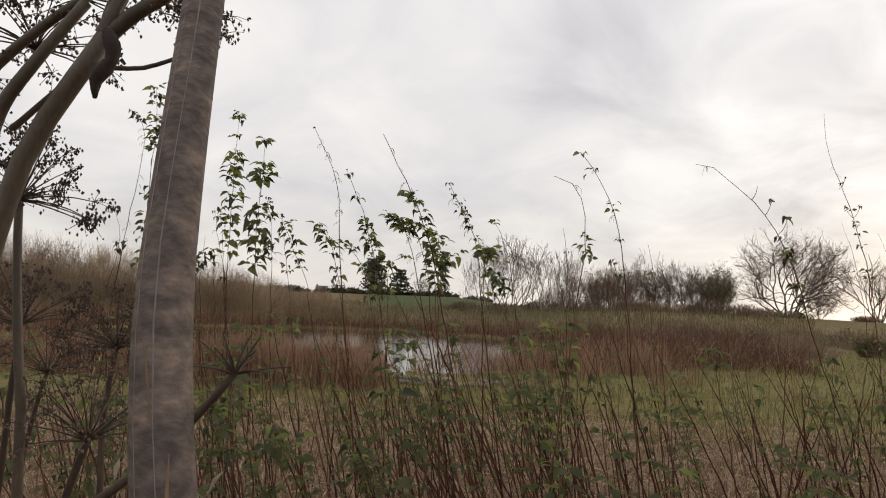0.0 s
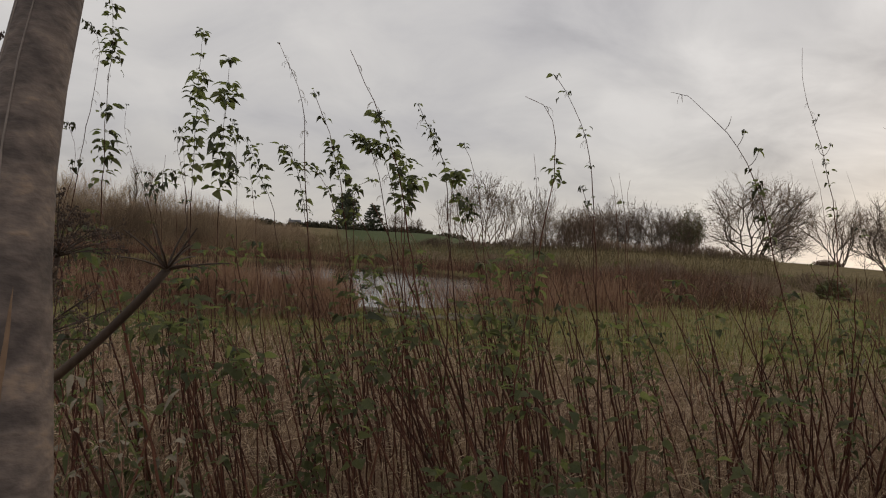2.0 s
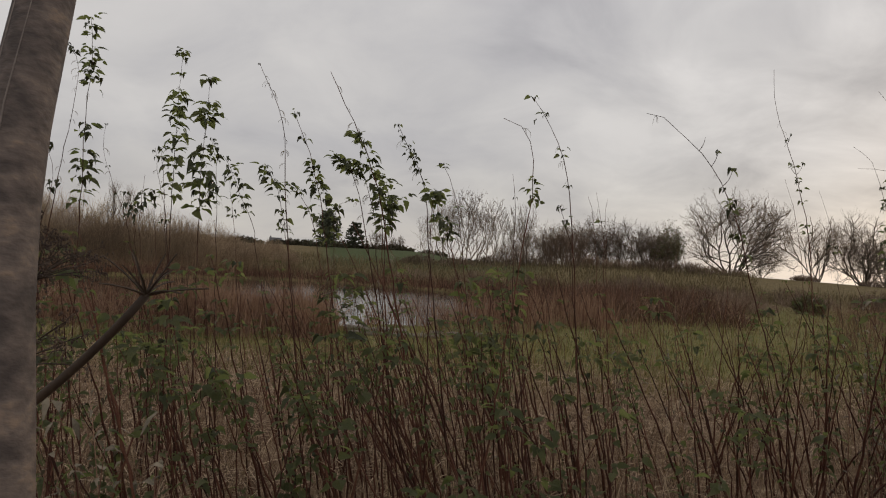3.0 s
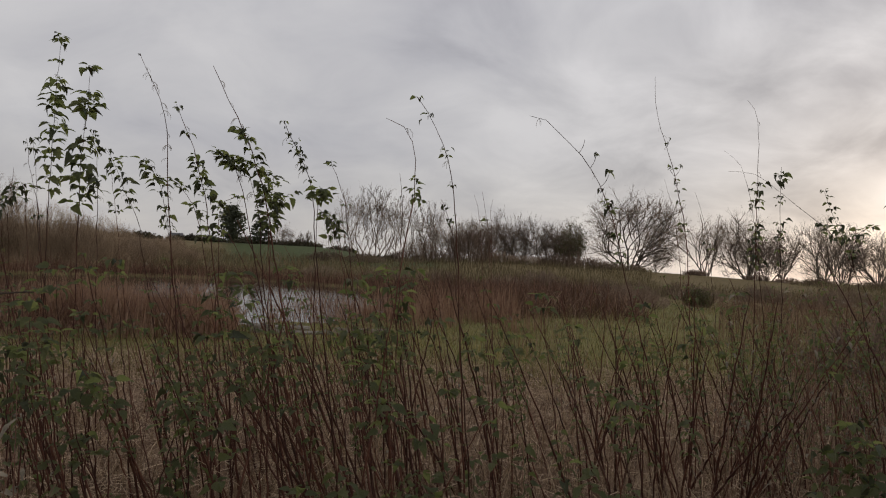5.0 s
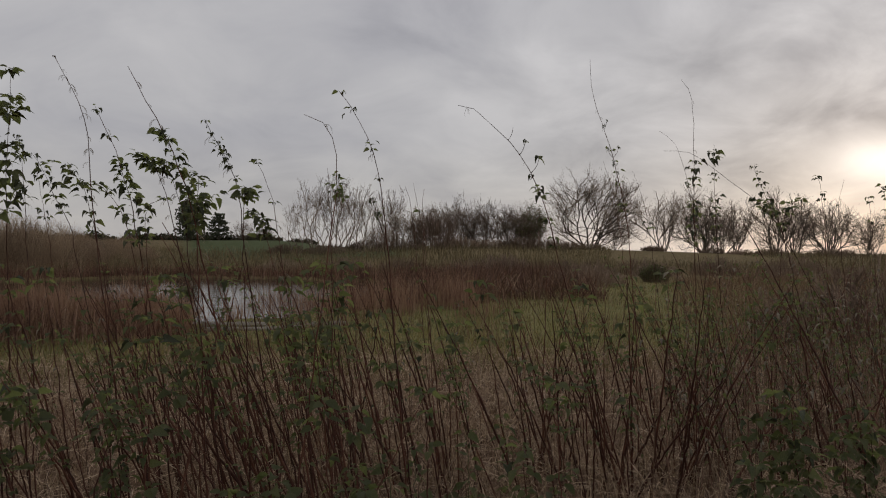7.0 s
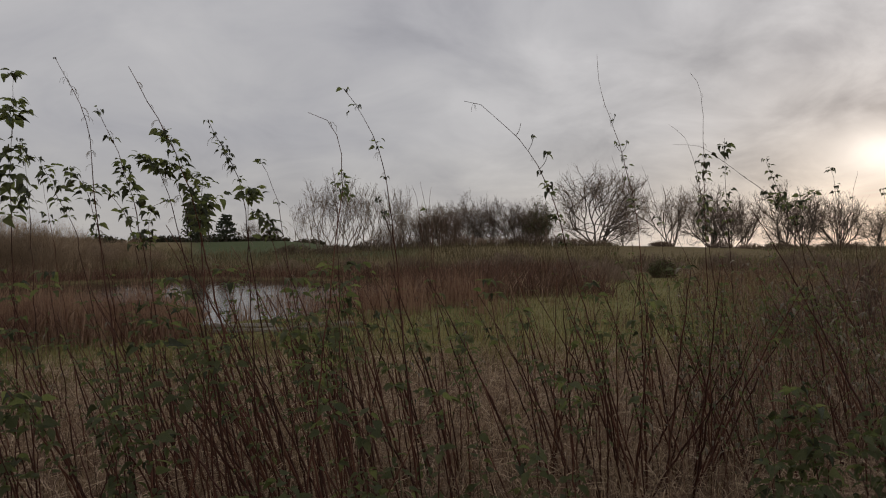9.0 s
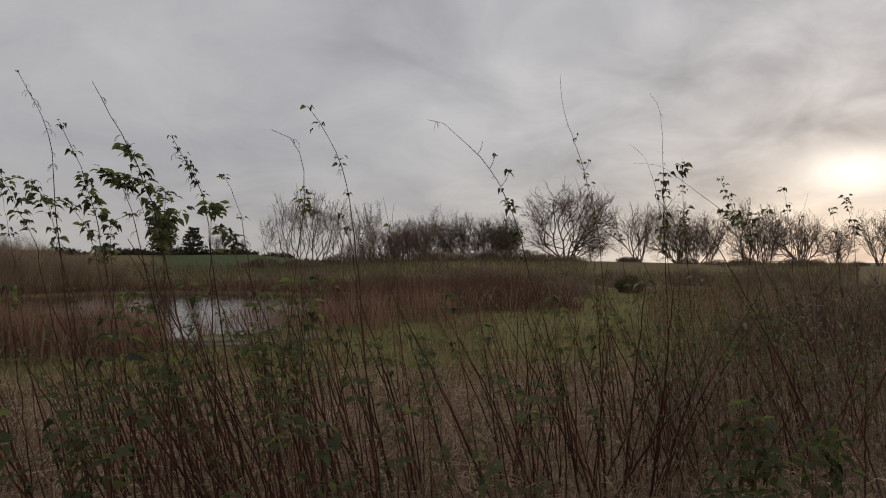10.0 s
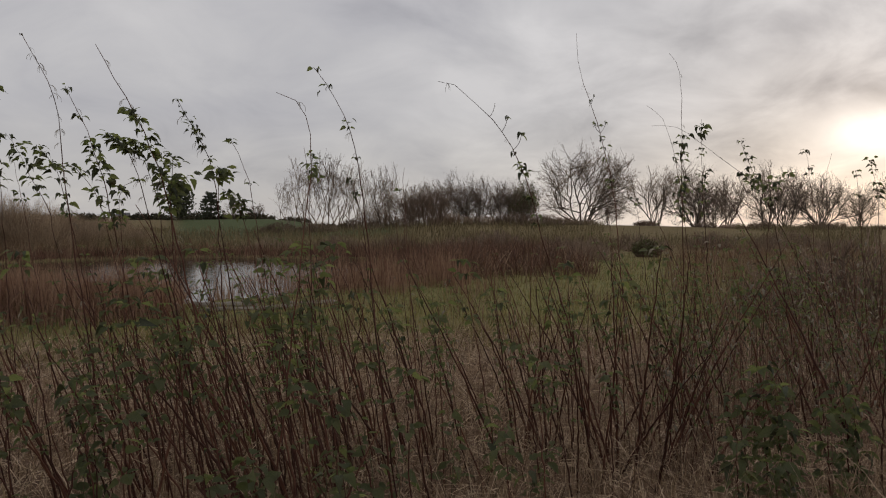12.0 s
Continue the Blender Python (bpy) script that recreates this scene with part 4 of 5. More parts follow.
def tall_nettle(y, spine, groups, withered=0.2, strands=5, r=0.0055, label="", bushy=0, shoots=()):
    """A nettle that stands out against the sky: its stem through a few knots, leaf groups as (from, to, pairs, leaf length)."""
    HERO[0] += 1
    rng = random.Random(900 + HERO[0])
    ground = height(spine[0][0], y)
    sway = rng.uniform(-0.1, 0.1)
    top = spine[-1][1]
    knots = [Vector((x, y + sway * (1 - z / top), z if i else ground - 0.03)) for i, (x, z) in enumerate(spine)]
    tiers = [(k, full * 0.68) for a, b, n, full in groups for k in span(a, b, n)]
    nettle((spine[0][0], y + sway, ground), None, None, tiers, 0.07, r, 100 + HERO[0], withered, strands, label, sparse=0.4, bushy=bushy, spine=knots, shoots=shoots)


BARE = "tall bare nettle stem bowed by the wind"
DRY = "nettle stem with shrivelled dark leaves"
tall_nettle(5.70, [(-1.96, 0.00), (-1.98, 1.27), (-1.99, 1.73), (-1.99, 2.24), (-1.98, 2.66), (-1.97, 2.97)], [(0.99, 1.00, 2, 0.096), (0.94, 0.96, 1, 0.072), (0.85, 0.89, 3, 0.132), (0.82, 0.84, 2, 0.144), (0.69, 0.80, 6, 0.144), (0.61, 0.67, 3, 0.120)], 0.1, 10, 0.0055, "tall leafy nettle against the sky", 3)
tall_nettle(5.20, [(-1.58, 0.00), (-1.59, 1.32), (-1.59, 1.97), (-1.57, 2.24), (-1.56, 2.47), (-1.55, 2.64)], [(0.99, 1.00, 2, 0.087), (0.88, 0.93, 4, 0.130), (0.72, 0.81, 5, 0.141), (0.64, 0.71, 4, 0.141)], 0.1, 10, 0.0055, "tall leafy nettle against the sky", 4)
tall_nettle(5.00, [(-1.26, 0.00), (-1.36, 1.37), (-1.38, 1.73), (-1.41, 1.99), (-1.44, 2.17)], [(0.93, 1.00, 5, 0.068), (0.81, 0.86, 3, 0.104)], 0.5, 6, 0.0045, "", 2)
tall_nettle(5.20, [(-0.87, 0.00), (-1.14, 1.34), (-1.19, 1.59), (-1.28, 1.78), (-1.35, 1.95), (-1.43, 2.09)], [(0.96, 0.99, 2, 0.065), (0.89, 0.95, 4, 0.098), (0.79, 0.85, 3, 0.087)], 0.3, 4, 0.0045, "", 2)
tall_nettle(5.00, [(-1.05, 0.00), (-1.22, 1.30), (-1.26, 1.56), (-1.29, 1.78), (-1.32, 1.93)], [(0.85, 0.87, 2, 0.073)], 0.5, 3, 0.004, "", 1)
tall_nettle(3.80, [(-0.38, 0.00), (-0.57, 1.39), (-0.62, 1.78), (-0.64, 2.04), (-0.69, 2.19), (-0.79, 2.38)], [(1.00, 1.00, 1, 0.027)], 0.9, 22, 0.005, BARE, 0)
tall_nettle(3.70, [(-0.13, 0.00), (-0.35, 1.31), (-0.41, 1.64), (-0.46, 1.85), (-0.51, 1.98), (-0.57, 2.12)], [(0.99, 1.00, 1, 0.045), (0.93, 0.94, 1, 0.067), (0.85, 0.88, 3, 0.067), (0.77, 0.84, 6, 0.082), (0.69, 0.74, 3, 0.075)], 0.2, 10, 0.005, "", 2)
tall_nettle(3.90, [(-0.35, 0.00), (-0.59, 1.30), (-0.64, 1.55), (-0.68, 1.72), (-0.72, 1.81), (-0.77, 1.86)], [(0.95, 1.00, 3, 0.071), (0.90, 0.94, 3, 0.071), (0.81, 0.86, 3, 0.071)], 0.3, 5, 0.0045, "", 2)
tall_nettle(3.90, [(-0.15, 0.00), (-0.42, 1.30), (-0.46, 1.49), (-0.50, 1.62), (-0.58, 1.74), (-0.64, 1.78)], [(0.95, 0.99, 3, 0.060), (0.88, 0.90, 2, 0.060), (0.80, 0.83, 2, 0.064)], 0.3, 4, 0.0045, "", 1)
tall_nettle(3.30, [(0.21, 0.00), (-0.08, 1.29), (-0.11, 1.44), (-0.16, 1.65), (-0.22, 1.80), (-0.28, 1.84)], [(0.98, 1.00, 3, 0.066), (0.95, 0.97, 4, 0.073)], 0.15, 8, 0.005, "", 3)
tall_nettle(3.30, [(0.14, 0.00), (-0.06, 1.32), (-0.09, 1.56), (-0.13, 1.73), (-0.19, 1.75), (-0.16, 1.82)], [(0.99, 1.00, 2, 0.066)], 0.2, 4, 0.004, "", 2)
tall_nettle(3.30, [(0.28, 0.00), (-0.00, 1.32), (-0.06, 1.63), (-0.14, 1.86), (-0.23, 2.04), (-0.32, 2.22)], [(0.85, 0.87, 3, 0.079), (0.80, 0.83, 3, 0.073), (0.78, 0.79, 2, 0.073), (0.68, 0.77, 9, 0.079)], 0.1, 16, 0.0058, "tall leafy nettle with a thick drooping leaf crown", 2)
tall_nettle(3.50, [(0.09, 0.00), (-0.06, 1.36), (-0.08, 1.57), (-0.07, 1.70), (-0.07, 1.78)], [(0.97, 1.00, 3, 0.085), (0.92, 0.95, 3, 0.077), (0.87, 0.90, 2, 0.070)], 0.1, 4, 0.005, "", 3)
tall_nettle(3.35, [(0.03, 0.00), (-0.04, 1.37), (-0.05, 1.57), (-0.02, 1.66), (0.02, 1.68)], [(0.96, 1.00, 3, 0.081), (0.92, 0.95, 2, 0.067)], 0.1, 3, 0.005, "", 2)
tall_nettle(3.60, [(-0.28, 0.00), (-0.31, 1.38), (-0.32, 1.59), (-0.30, 1.65), (-0.24, 1.68)], [(0.96, 1.00, 2, 0.051), (0.87, 0.94, 4, 0.065)], 0.3, 6, 0.004, "", 1)
tall_nettle(3.35, [(0.37, 0.00), (0.17, 1.35), (0.12, 1.73), (0.07, 1.84), (0.03, 1.92), (-0.02, 2.01)], [(0.97, 1.00, 2, 0.034), (0.95, 0.96, 1, 0.040), (0.91, 0.94, 4, 0.050), (0.89, 0.90, 1, 0.040), (0.86, 0.87, 1, 0.040)], 0.5, 8, 0.0048, "", 1)
tall_nettle(3.40, [(0.57, 0.00), (0.28, 1.36), (0.24, 1.52), (0.21, 1.59), (0.16, 1.63)], [(0.98, 0.99, 1, 0.048), (0.94, 0.97, 4, 0.068), (0.90, 0.93, 3, 0.068)], 0.3, 5, 0.0045, "", 2)
tall_nettle(3.25, [(0.20, 0.00), (0.17, 1.11), (0.16, 1.43), (0.16, 1.64), (0.17, 1.70)], [(1.00, 1.00, 2, 0.078), (0.98, 0.99, 2, 0.071)], 0.05, 1, 0.005, "nettle with one broad whorl of green leaves at its tip", 6)
tall_nettle(3.40, [(0.53, 0.00), (0.32, 1.36), (0.28, 1.62), (0.24, 1.75), (0.20, 1.85)], [(0.99, 1.00, 2, 0.041), (0.89, 0.90, 1, 0.048)], 0.4, 6, 0.004, "", 0)
tall_nettle(2.87, [(0.34, 0.00), (0.52, 1.43), (0.55, 1.69), (0.55, 1.82), (0.51, 1.92), (0.43, 1.96)], [(0.86, 0.86, 1, 0.034), (0.82, 0.84, 3, 0.054)], 0.15, 2, 0.0045, "", 2)
tall_nettle(3.20, [(0.91, 0.00), (0.79, 1.36), (0.76, 1.63), (0.73, 1.83), (0.66, 1.99), (0.57, 2.13)], [(1.00, 1.00, 1, 0.057), (0.96, 0.96, 1, 0.051), (0.87, 0.88, 2, 0.045), (0.81, 0.82, 1, 0.032), (0.75, 0.76, 1, 0.032)], 0.45, 4, 0.0048, "", 1)
tall_nettle(3.40, [(0.57, 0.00), (0.54, 1.35), (0.54, 1.53), (0.53, 1.69), (0.52, 1.82)], [(0.94, 0.94, 1, 0.027)], 0.8, 2, 0.0035, BARE, 0)
tall_nettle(3.65, [(2.19, 0.00), (1.77, 1.29), (1.64, 1.72), (1.50, 1.96), (1.27, 2.17), (1.18, 2.19)], [(0.78, 0.79, 1, 0.044), (0.73, 0.75, 3, 0.066), (0.67, 0.68, 2, 0.059), (0.62, 0.64, 2, 0.059)], 0.35, 4, 0.005, BARE, 1, ((0.87, 0.03, 0.07, 0.0), (0.83, 0.03, 0.08, 0.03), (0.785, 0.05, 0.09, 0.05)))
tall_nettle(5.60, [(3.19, 0.00), (3.08, 1.17), (3.02, 1.76), (2.89, 2.26), (2.73, 2.71), (2.69, 3.04)], [(0.82, 0.83, 1, 0.041), (0.75, 0.76, 1, 0.053), (0.71, 0.72, 2, 0.053), (0.66, 0.69, 2, 0.065), (0.58, 0.60, 2, 0.076)], 0.4, 8, 0.0058, BARE, 1, ((0.81, 0.02, 0.08, 0.02), (0.73, -0.06, 0.09, 0.03), (0.73, 0.05, 0.1, 0.03)))
tall_nettle(5.60, [(3.22, 0.00), (3.04, 1.17), (2.98, 1.59), (2.90, 1.96), (2.81, 2.20)], [], 0.5, 2, 0.0035, BARE, 0)
tall_nettle(5.60, [(3.49, 0.00), (3.30, 1.18), (3.24, 1.60), (3.17, 1.88), (3.08, 2.12)], [(0.77, 0.79, 2, 0.070)], 0.5, 2, 0.0035, BARE, 0)
tall_nettle(5.80, [(3.81, 0.00), (3.78, 1.29), (3.76, 1.89), (3.75, 2.49), (3.72, 2.84), (3.63, 2.97)], [(0.70, 0.75, 3, 0.104), (0.68, 0.69, 1, 0.085), (0.59, 0.63, 3, 0.104), (0.52, 0.56, 3, 0.104)], 0.4, 6, 0.0058, BARE, 2)
tall_nettle(5.40, [(3.76, 0.00), (3.57, 1.29), (3.51, 1.75), (3.43, 2.12), (3.34, 2.34), (3.21, 2.43)], [(0.80, 0.81, 1, 0.068), (0.68, 0.73, 2, 0.079)], 0.5, 3, 0.0042, BARE, 1)
tall_nettle(5.40, [(5.35, 0.00), (4.66, 1.05), (4.23, 1.74), (3.83, 2.04), (3.51, 2.25), (3.26, 2.27)], [(0.71, 0.72, 1, 0.090), (0.66, 0.69, 3, 0.096)], 0.45, 3, 0.0048, BARE, 2)
tall_nettle(5.20, [(3.79, 0.00), (3.66, 1.21), (3.61, 1.74), (3.59, 2.01), (3.58, 2.30)], [(0.95, 0.97, 2, 0.108), (0.88, 0.90, 2, 0.054), (0.76, 0.81, 3, 0.076), (0.68, 0.72, 2, 0.076)], 0.4, 4, 0.005, "", 2)
tall_nettle(4.70, [(4.33, 0.00), (3.95, 1.20), (3.83, 1.60), (3.70, 1.82), (3.63, 1.95), (3.59, 2.06)], [(0.98, 1.00, 2, 0.054), (0.94, 0.96, 2, 0.068), (0.91, 0.92, 1, 0.058), (0.84, 0.88, 4, 0.083), (0.78, 0.82, 2, 0.073)], 0.4, 4, 0.005, "", 2)
tall_nettle(4.80, [(3.82, 0.00), (3.88, 1.27), (3.90, 1.65), (3.95, 1.79), (4.03, 1.83)], [(0.94, 1.00, 3, 0.085), (0.88, 0.92, 2, 0.070)], 0.4, 3, 0.0045, "", 2)
tall_nettle(4.80, [(4.38, 0.00), (4.28, 1.28), (4.25, 1.71), (4.22, 1.91), (4.18, 2.02)], [(0.99, 1.00, 2, 0.055), (0.91, 0.93, 2, 0.060)], 0.5, 4, 0.004, "", 1)
tall_nettle(4.80, [(4.53, 0.00), (4.41, 1.29), (4.38, 1.63), (4.37, 1.83), (4.42, 2.00)], [(0.90, 0.92, 1, 0.040)], 0.5, 2, 0.0035, BARE, 0)
tall_nettle(4.60, [(4.82, 0.00), (4.69, 1.27), (4.65, 1.65), (4.61, 1.81), (4.57, 1.93)], [(0.96, 1.00, 3, 0.067), (0.86, 0.91, 3, 0.067)], 0.4, 3, 0.0045, "", 2)
tall_nettle(4.70, [(4.65, 0.00), (4.59, 1.23), (4.57, 1.53), (4.56, 1.74), (4.54, 1.86)], [(0.98, 1.00, 2, 0.054), (0.90, 0.91, 1, 0.054)], 0.5, 3, 0.004, "", 1)
tall_nettle(4.60, [(-2.11, 0.00), (-2.12, 1.22), (-2.12, 1.87), (-2.12, 2.25), (-2.10, 2.56), (-2.12, 2.84)], [(0.98, 1.00, 2, 0.095), (0.96, 0.96, 1, 0.067), (0.85, 0.93, 7, 0.095), (0.74, 0.76, 2, 0.095), (0.64, 0.70, 4, 0.124), (0.59, 0.61, 2, 0.105)], 0.15, 12, 0.0058, "", 3)
tall_nettle(4.30, [(-2.28, 0.00), (-2.16, 1.15), (-2.09, 1.79), (-2.02, 2.29), (-2.02, 2.47), (-2.09, 2.58)], [(0.98, 1.00, 3, 0.062)], 0.8, 12, 0.0048, DRY, 2)
tall_nettle(4.20, [(-2.34, 0.00), (-2.17, 1.22), (-2.14, 1.45), (-2.08, 1.68), (-2.08, 1.85), (-2.13, 1.98)], [(0.98, 0.99, 2, 0.065), (0.86, 0.88, 2, 0.069)], 0.9, 3, 0.004, DRY, 2)
tall_nettle(4.40, [(-1.31, 0.00), (-1.64, 1.25), (-1.72, 1.55), (-1.83, 1.82), (-1.89, 1.98), (-1.88, 2.13)], [(1.00, 1.00, 1, 0.027), (0.88, 0.89, 1, 0.036)], 0.9, 3, 0.0035, BARE, 0)
tall_nettle(4.40, [(-1.24, 0.00), (-1.44, 1.29), (-1.49, 1.63), (-1.55, 1.87), (-1.57, 2.00)], [(0.97, 0.99, 2, 0.054), (0.78, 0.79, 1, 0.063)], 0.6, 5, 0.0042, "", 1)
tall_nettle(4.00, [(-1.30, 0.00), (-1.46, 1.26), (-1.49, 1.51), (-1.51, 1.63), (-1.57, 1.70)], [(0.99, 1.00, 1, 0.049), (0.91, 0.94, 3, 0.065)], 0.9, 2, 0.0038, DRY, 2)
tall_nettle(4.20, [(-1.44, 0.00), (-1.53, 1.25), (-1.55, 1.52), (-1.54, 1.70), (-1.53, 1.81)], [(0.91, 0.94, 3, 0.069)], 0.6, 3, 0.0038, "", 1)
tall_nettle(3.60, [(1.10, 0.00), (0.97, 1.27), (0.95, 1.53), (0.93, 1.66), (0.90, 1.76)], [], 0.5, 1, 0.003, BARE, 0)
tall_nettle(3.60, [(1.14, 0.00), (1.01, 1.28), (0.99, 1.56), (0.96, 1.70), (0.94, 1.78)], [(0.92, 0.94, 1, 0.036)], 0.5, 1, 0.003, BARE, 0)
tall_nettle(3.60, [(1.08, 0.00), (1.01, 1.28), (1.00, 1.53), (0.99, 1.67), (1.00, 1.75)], [], 0.5, 1, 0.003, BARE, 0)
tall_nettle(3.20, [(0.93, 0.00), (0.78, 1.29), (0.77, 1.46), (0.74, 1.58), (0.71, 1.67)], [(0.99, 1.00, 2, 0.038), (0.96, 0.97, 1, 0.038)], 0.7, 1, 0.004, DRY, 1)
tall_nettle(4.40, [(-1.30, 0.00), (-1.47, 1.43), (-1.50, 1.71), (-1.52, 1.90), (-1.53, 2.00)], [(0.97, 1.00, 2, 0.054)], 0.6, 4, 0.004, "", 1)
tall_nettle(4.40, [(-1.38, 0.00), (-1.52, 1.27), (-1.54, 1.49), (-1.56, 1.66), (-1.57, 1.74)], [(0.95, 1.00, 3, 0.068)], 0.3, 2, 0.004, "", 1)


def stand():
    """The lower nettles that fill the stand, in clumps that leave a gap of trodden straw."""
    rng = random.Random(77)
    kinds = []
    for i in range(16):
        h = rng.uniform(1.05, 1.4) if i % 4 == 0 else rng.uniform(0.75, 1.45)
        lean = rng.uniform(0.25, 0.65)
        bow = rng.uniform(-0.08, 0.1)
        leafy = i % 4 == 0
        tiers = span(rng.uniform(0.6, 0.72), 1.0, 7) if leafy else [rng.uniform(0.4, 0.98) for _ in range(rng.randint(1, 2))]
        kinds.append(((-lean, bow, h), tiers, leafy))
    made = []
    for i, (tip, tiers, leafy) in enumerate(kinds):
        x, y = -0.6 + 0.22 * i, 5.2
        z = height(x, y)
        label = "dark red-brown nettle stem with green leaves" if leafy else "thin dark red-brown nettle stem, nearly leafless"
        made.append(nettle((x, y, z), (x + tip[0] * 0.42, y, z + tip[2] * 0.52), (x + tip[0], y + tip[1], z + tip[2]), tiers,
                           0.070 if leafy else 0.05, rng.uniform(0.0056, 0.0082), 300 + i, 0.2, 0, label, sparse=0.2 if leafy else 0.6))
    thin = [m for i, m in enumerate(made) if i % 4]
    near, rest = 0, []
    for cx, cy, side, spread, count in ((1.14, 4.24, 0.2, 0.4, 9), (0.69, 4.3, 0.0, 0.3, 10), (0.17, 4.4, 0.0, 0.3, 10), (-0.2, 4.5, 0.1, 0.5, 8), (1.95, 4.1, 0.3, 0.7, 9), (2.25, 4.05, 1.0, 1.2, 10), (2.65, 4.0, 2.6, 0.7, 9), (0.42, 3.5, 0.0, 0.4, 7)):
        for _ in range(count):
            place_copy(rng.choice(thin if rng.random() < 0.85 else made), cx + rng.gauss(0, 0.15), cy + rng.gauss(0, 0.12), side + rng.gauss(0, spread), rng.uniform(0.8, 1.15))
    for _ in range(36):
        cy = rng.uniform(2.7, 6.8)
        cx = cy * 0.24 + rng.uniform(-1, 1) * (0.78 * cy + 0.4)
        if abs(cx - (0.55 + 0.20 * cy)) < 0.36 and cy > 3.2 or cy < 3.4 and cx > 1.6:
            continue
        fan = rng.gauss(0, 0.35) if cx < 1.3 else rng.gauss(0.3, 1.3)
        for _ in range(rng.randint(3, 6)):
            x, y = cx + rng.gauss(0, 0.16), cy + rng.gauss(0, 0.14)
            k = rng.uniform(0.65, 1.1) * (1.12 if cx > 2.6 else 1.0)
            turn = fan + rng.gauss(0, 0.35) if rng.random() < 0.9 else rng.uniform(0, 6.28)
            kind = rng.randrange(len(made)) if rng.random() < 0.4 else rng.choice((1, 2, 3, 5, 6, 7, 9, 10, 11, 13, 14, 15))
            if y < 4.6 and near < 84:
                near += 1
                place_copy(made[kind], x, y, turn, k)
            else:
                rest.append((kind, Matrix.Translation(on_ground(x, y)) @ Matrix.Rotation(turn, 4, "Z") @ Matrix.Scale(k, 4)))
    for slant, wide_of, low, high, count in ((-0.5, 0.13, 2.4, 3.6, 30), (-0.22, 0.07, 3.0, 4.2, 14), (-0.05, 0.05, 3.0, 4.2, 13), (0.12, 0.04, 3.0, 4.2, 9), (0.34, 0.08, 3.6, 4.8, 8), (0.62, 0.09, 3.8, 5.2, 16), (0.85, 0.08, 3.8, 5.4, 16)):
        for _ in range(count):
            y = rng.uniform(low, high)
            x = 0.3 + y * (slant + rng.gauss(0, wide_of))
            rest.append((rng.choice((0, 4, 8, 12)), Matrix.Translation(on_ground(x, y)) @ Matrix.Rotation(rng.gauss(0, 0.9), 4, "Z") @ Matrix.Scale(rng.uniform(0.82, 1.1), 4)))
    stems, leaves = Shape(), Shape()
    for kind, m in rest:
        for ob in made[kind].children:
            s = stems if ob.name.startswith("stem") else leaves
            start = len(s.v)
            at = m @ ob.matrix_basis
            s.v += [at @ v.co for v in ob.data.vertices]
            s.f += [tuple(start + i for i in p.vertices) for p in ob.data.polygons]
    tagged(new("nettle_stems", stems.mesh("nettle_stems", NETTLE_STEM, True)), "farther dark red-brown nettle stems of the stand", "nettles", kind="stuff")
    tagged(new("nettle_leaves", leaves.mesh("nettle_leaves", NETTLE_LEAF, True)), "green leaves on the farther nettles of the stand", "nettles", kind="stuff")


stand()


def nettle_bush(x, y, count, tall, seed):
    """A leafy clump of young green nettles."""
    rng = random.Random(seed)
    for _ in range(count):
        bx, by = x + rng.gauss(0, 0.16), y + rng.gauss(0, 0.14)
        z = height(bx, by)
        h = tall * rng.uniform(0.6, 1.05)
        nettle((bx, by, z), (bx + rng.gauss(0, 0.05), by, z + h * 0.5), (bx + rng.gauss(0, 0.1), by + rng.gauss(0, 0.08), z + h), span(0.3, 1.0, 7), 0.115, 0.004,
               rng.randint(0, 9999), 0.05, 0, "low leafy green nettle shoot", NETTLE_GREEN_STEM, "young nettles", sparse=0.5)


LEAF_TOP = [0]


def leaf_top(x, y, z, lean, low=2):
    """A nettle of the stand with whorls of broad leaves towards its tip; low: how many further whorls lie under the tip."""
    LEAF_TOP[0] += 1
    foot = Vector((x - lean, y, height(x - lean, y)))
    tiers = [(1.0 - 0.075 * k / max(z, 0.5), (0.068 if low < 5 else 0.08) - 0.003 * k) for k in range(low)] + ([(0.74, 0.05)] if low < 5 else [])
    nettle(foot, (x - lean * 0.55, y, z * 0.5), (x, y, z), tiers, 0.085, 0.005, 700 + LEAF_TOP[0], 0.08, 0,
           "leafy green nettle in the stand" if low < 5 else "bushy bluish-green young nettle", sparse=0.3, bushy=3 if low < 5 else 5)


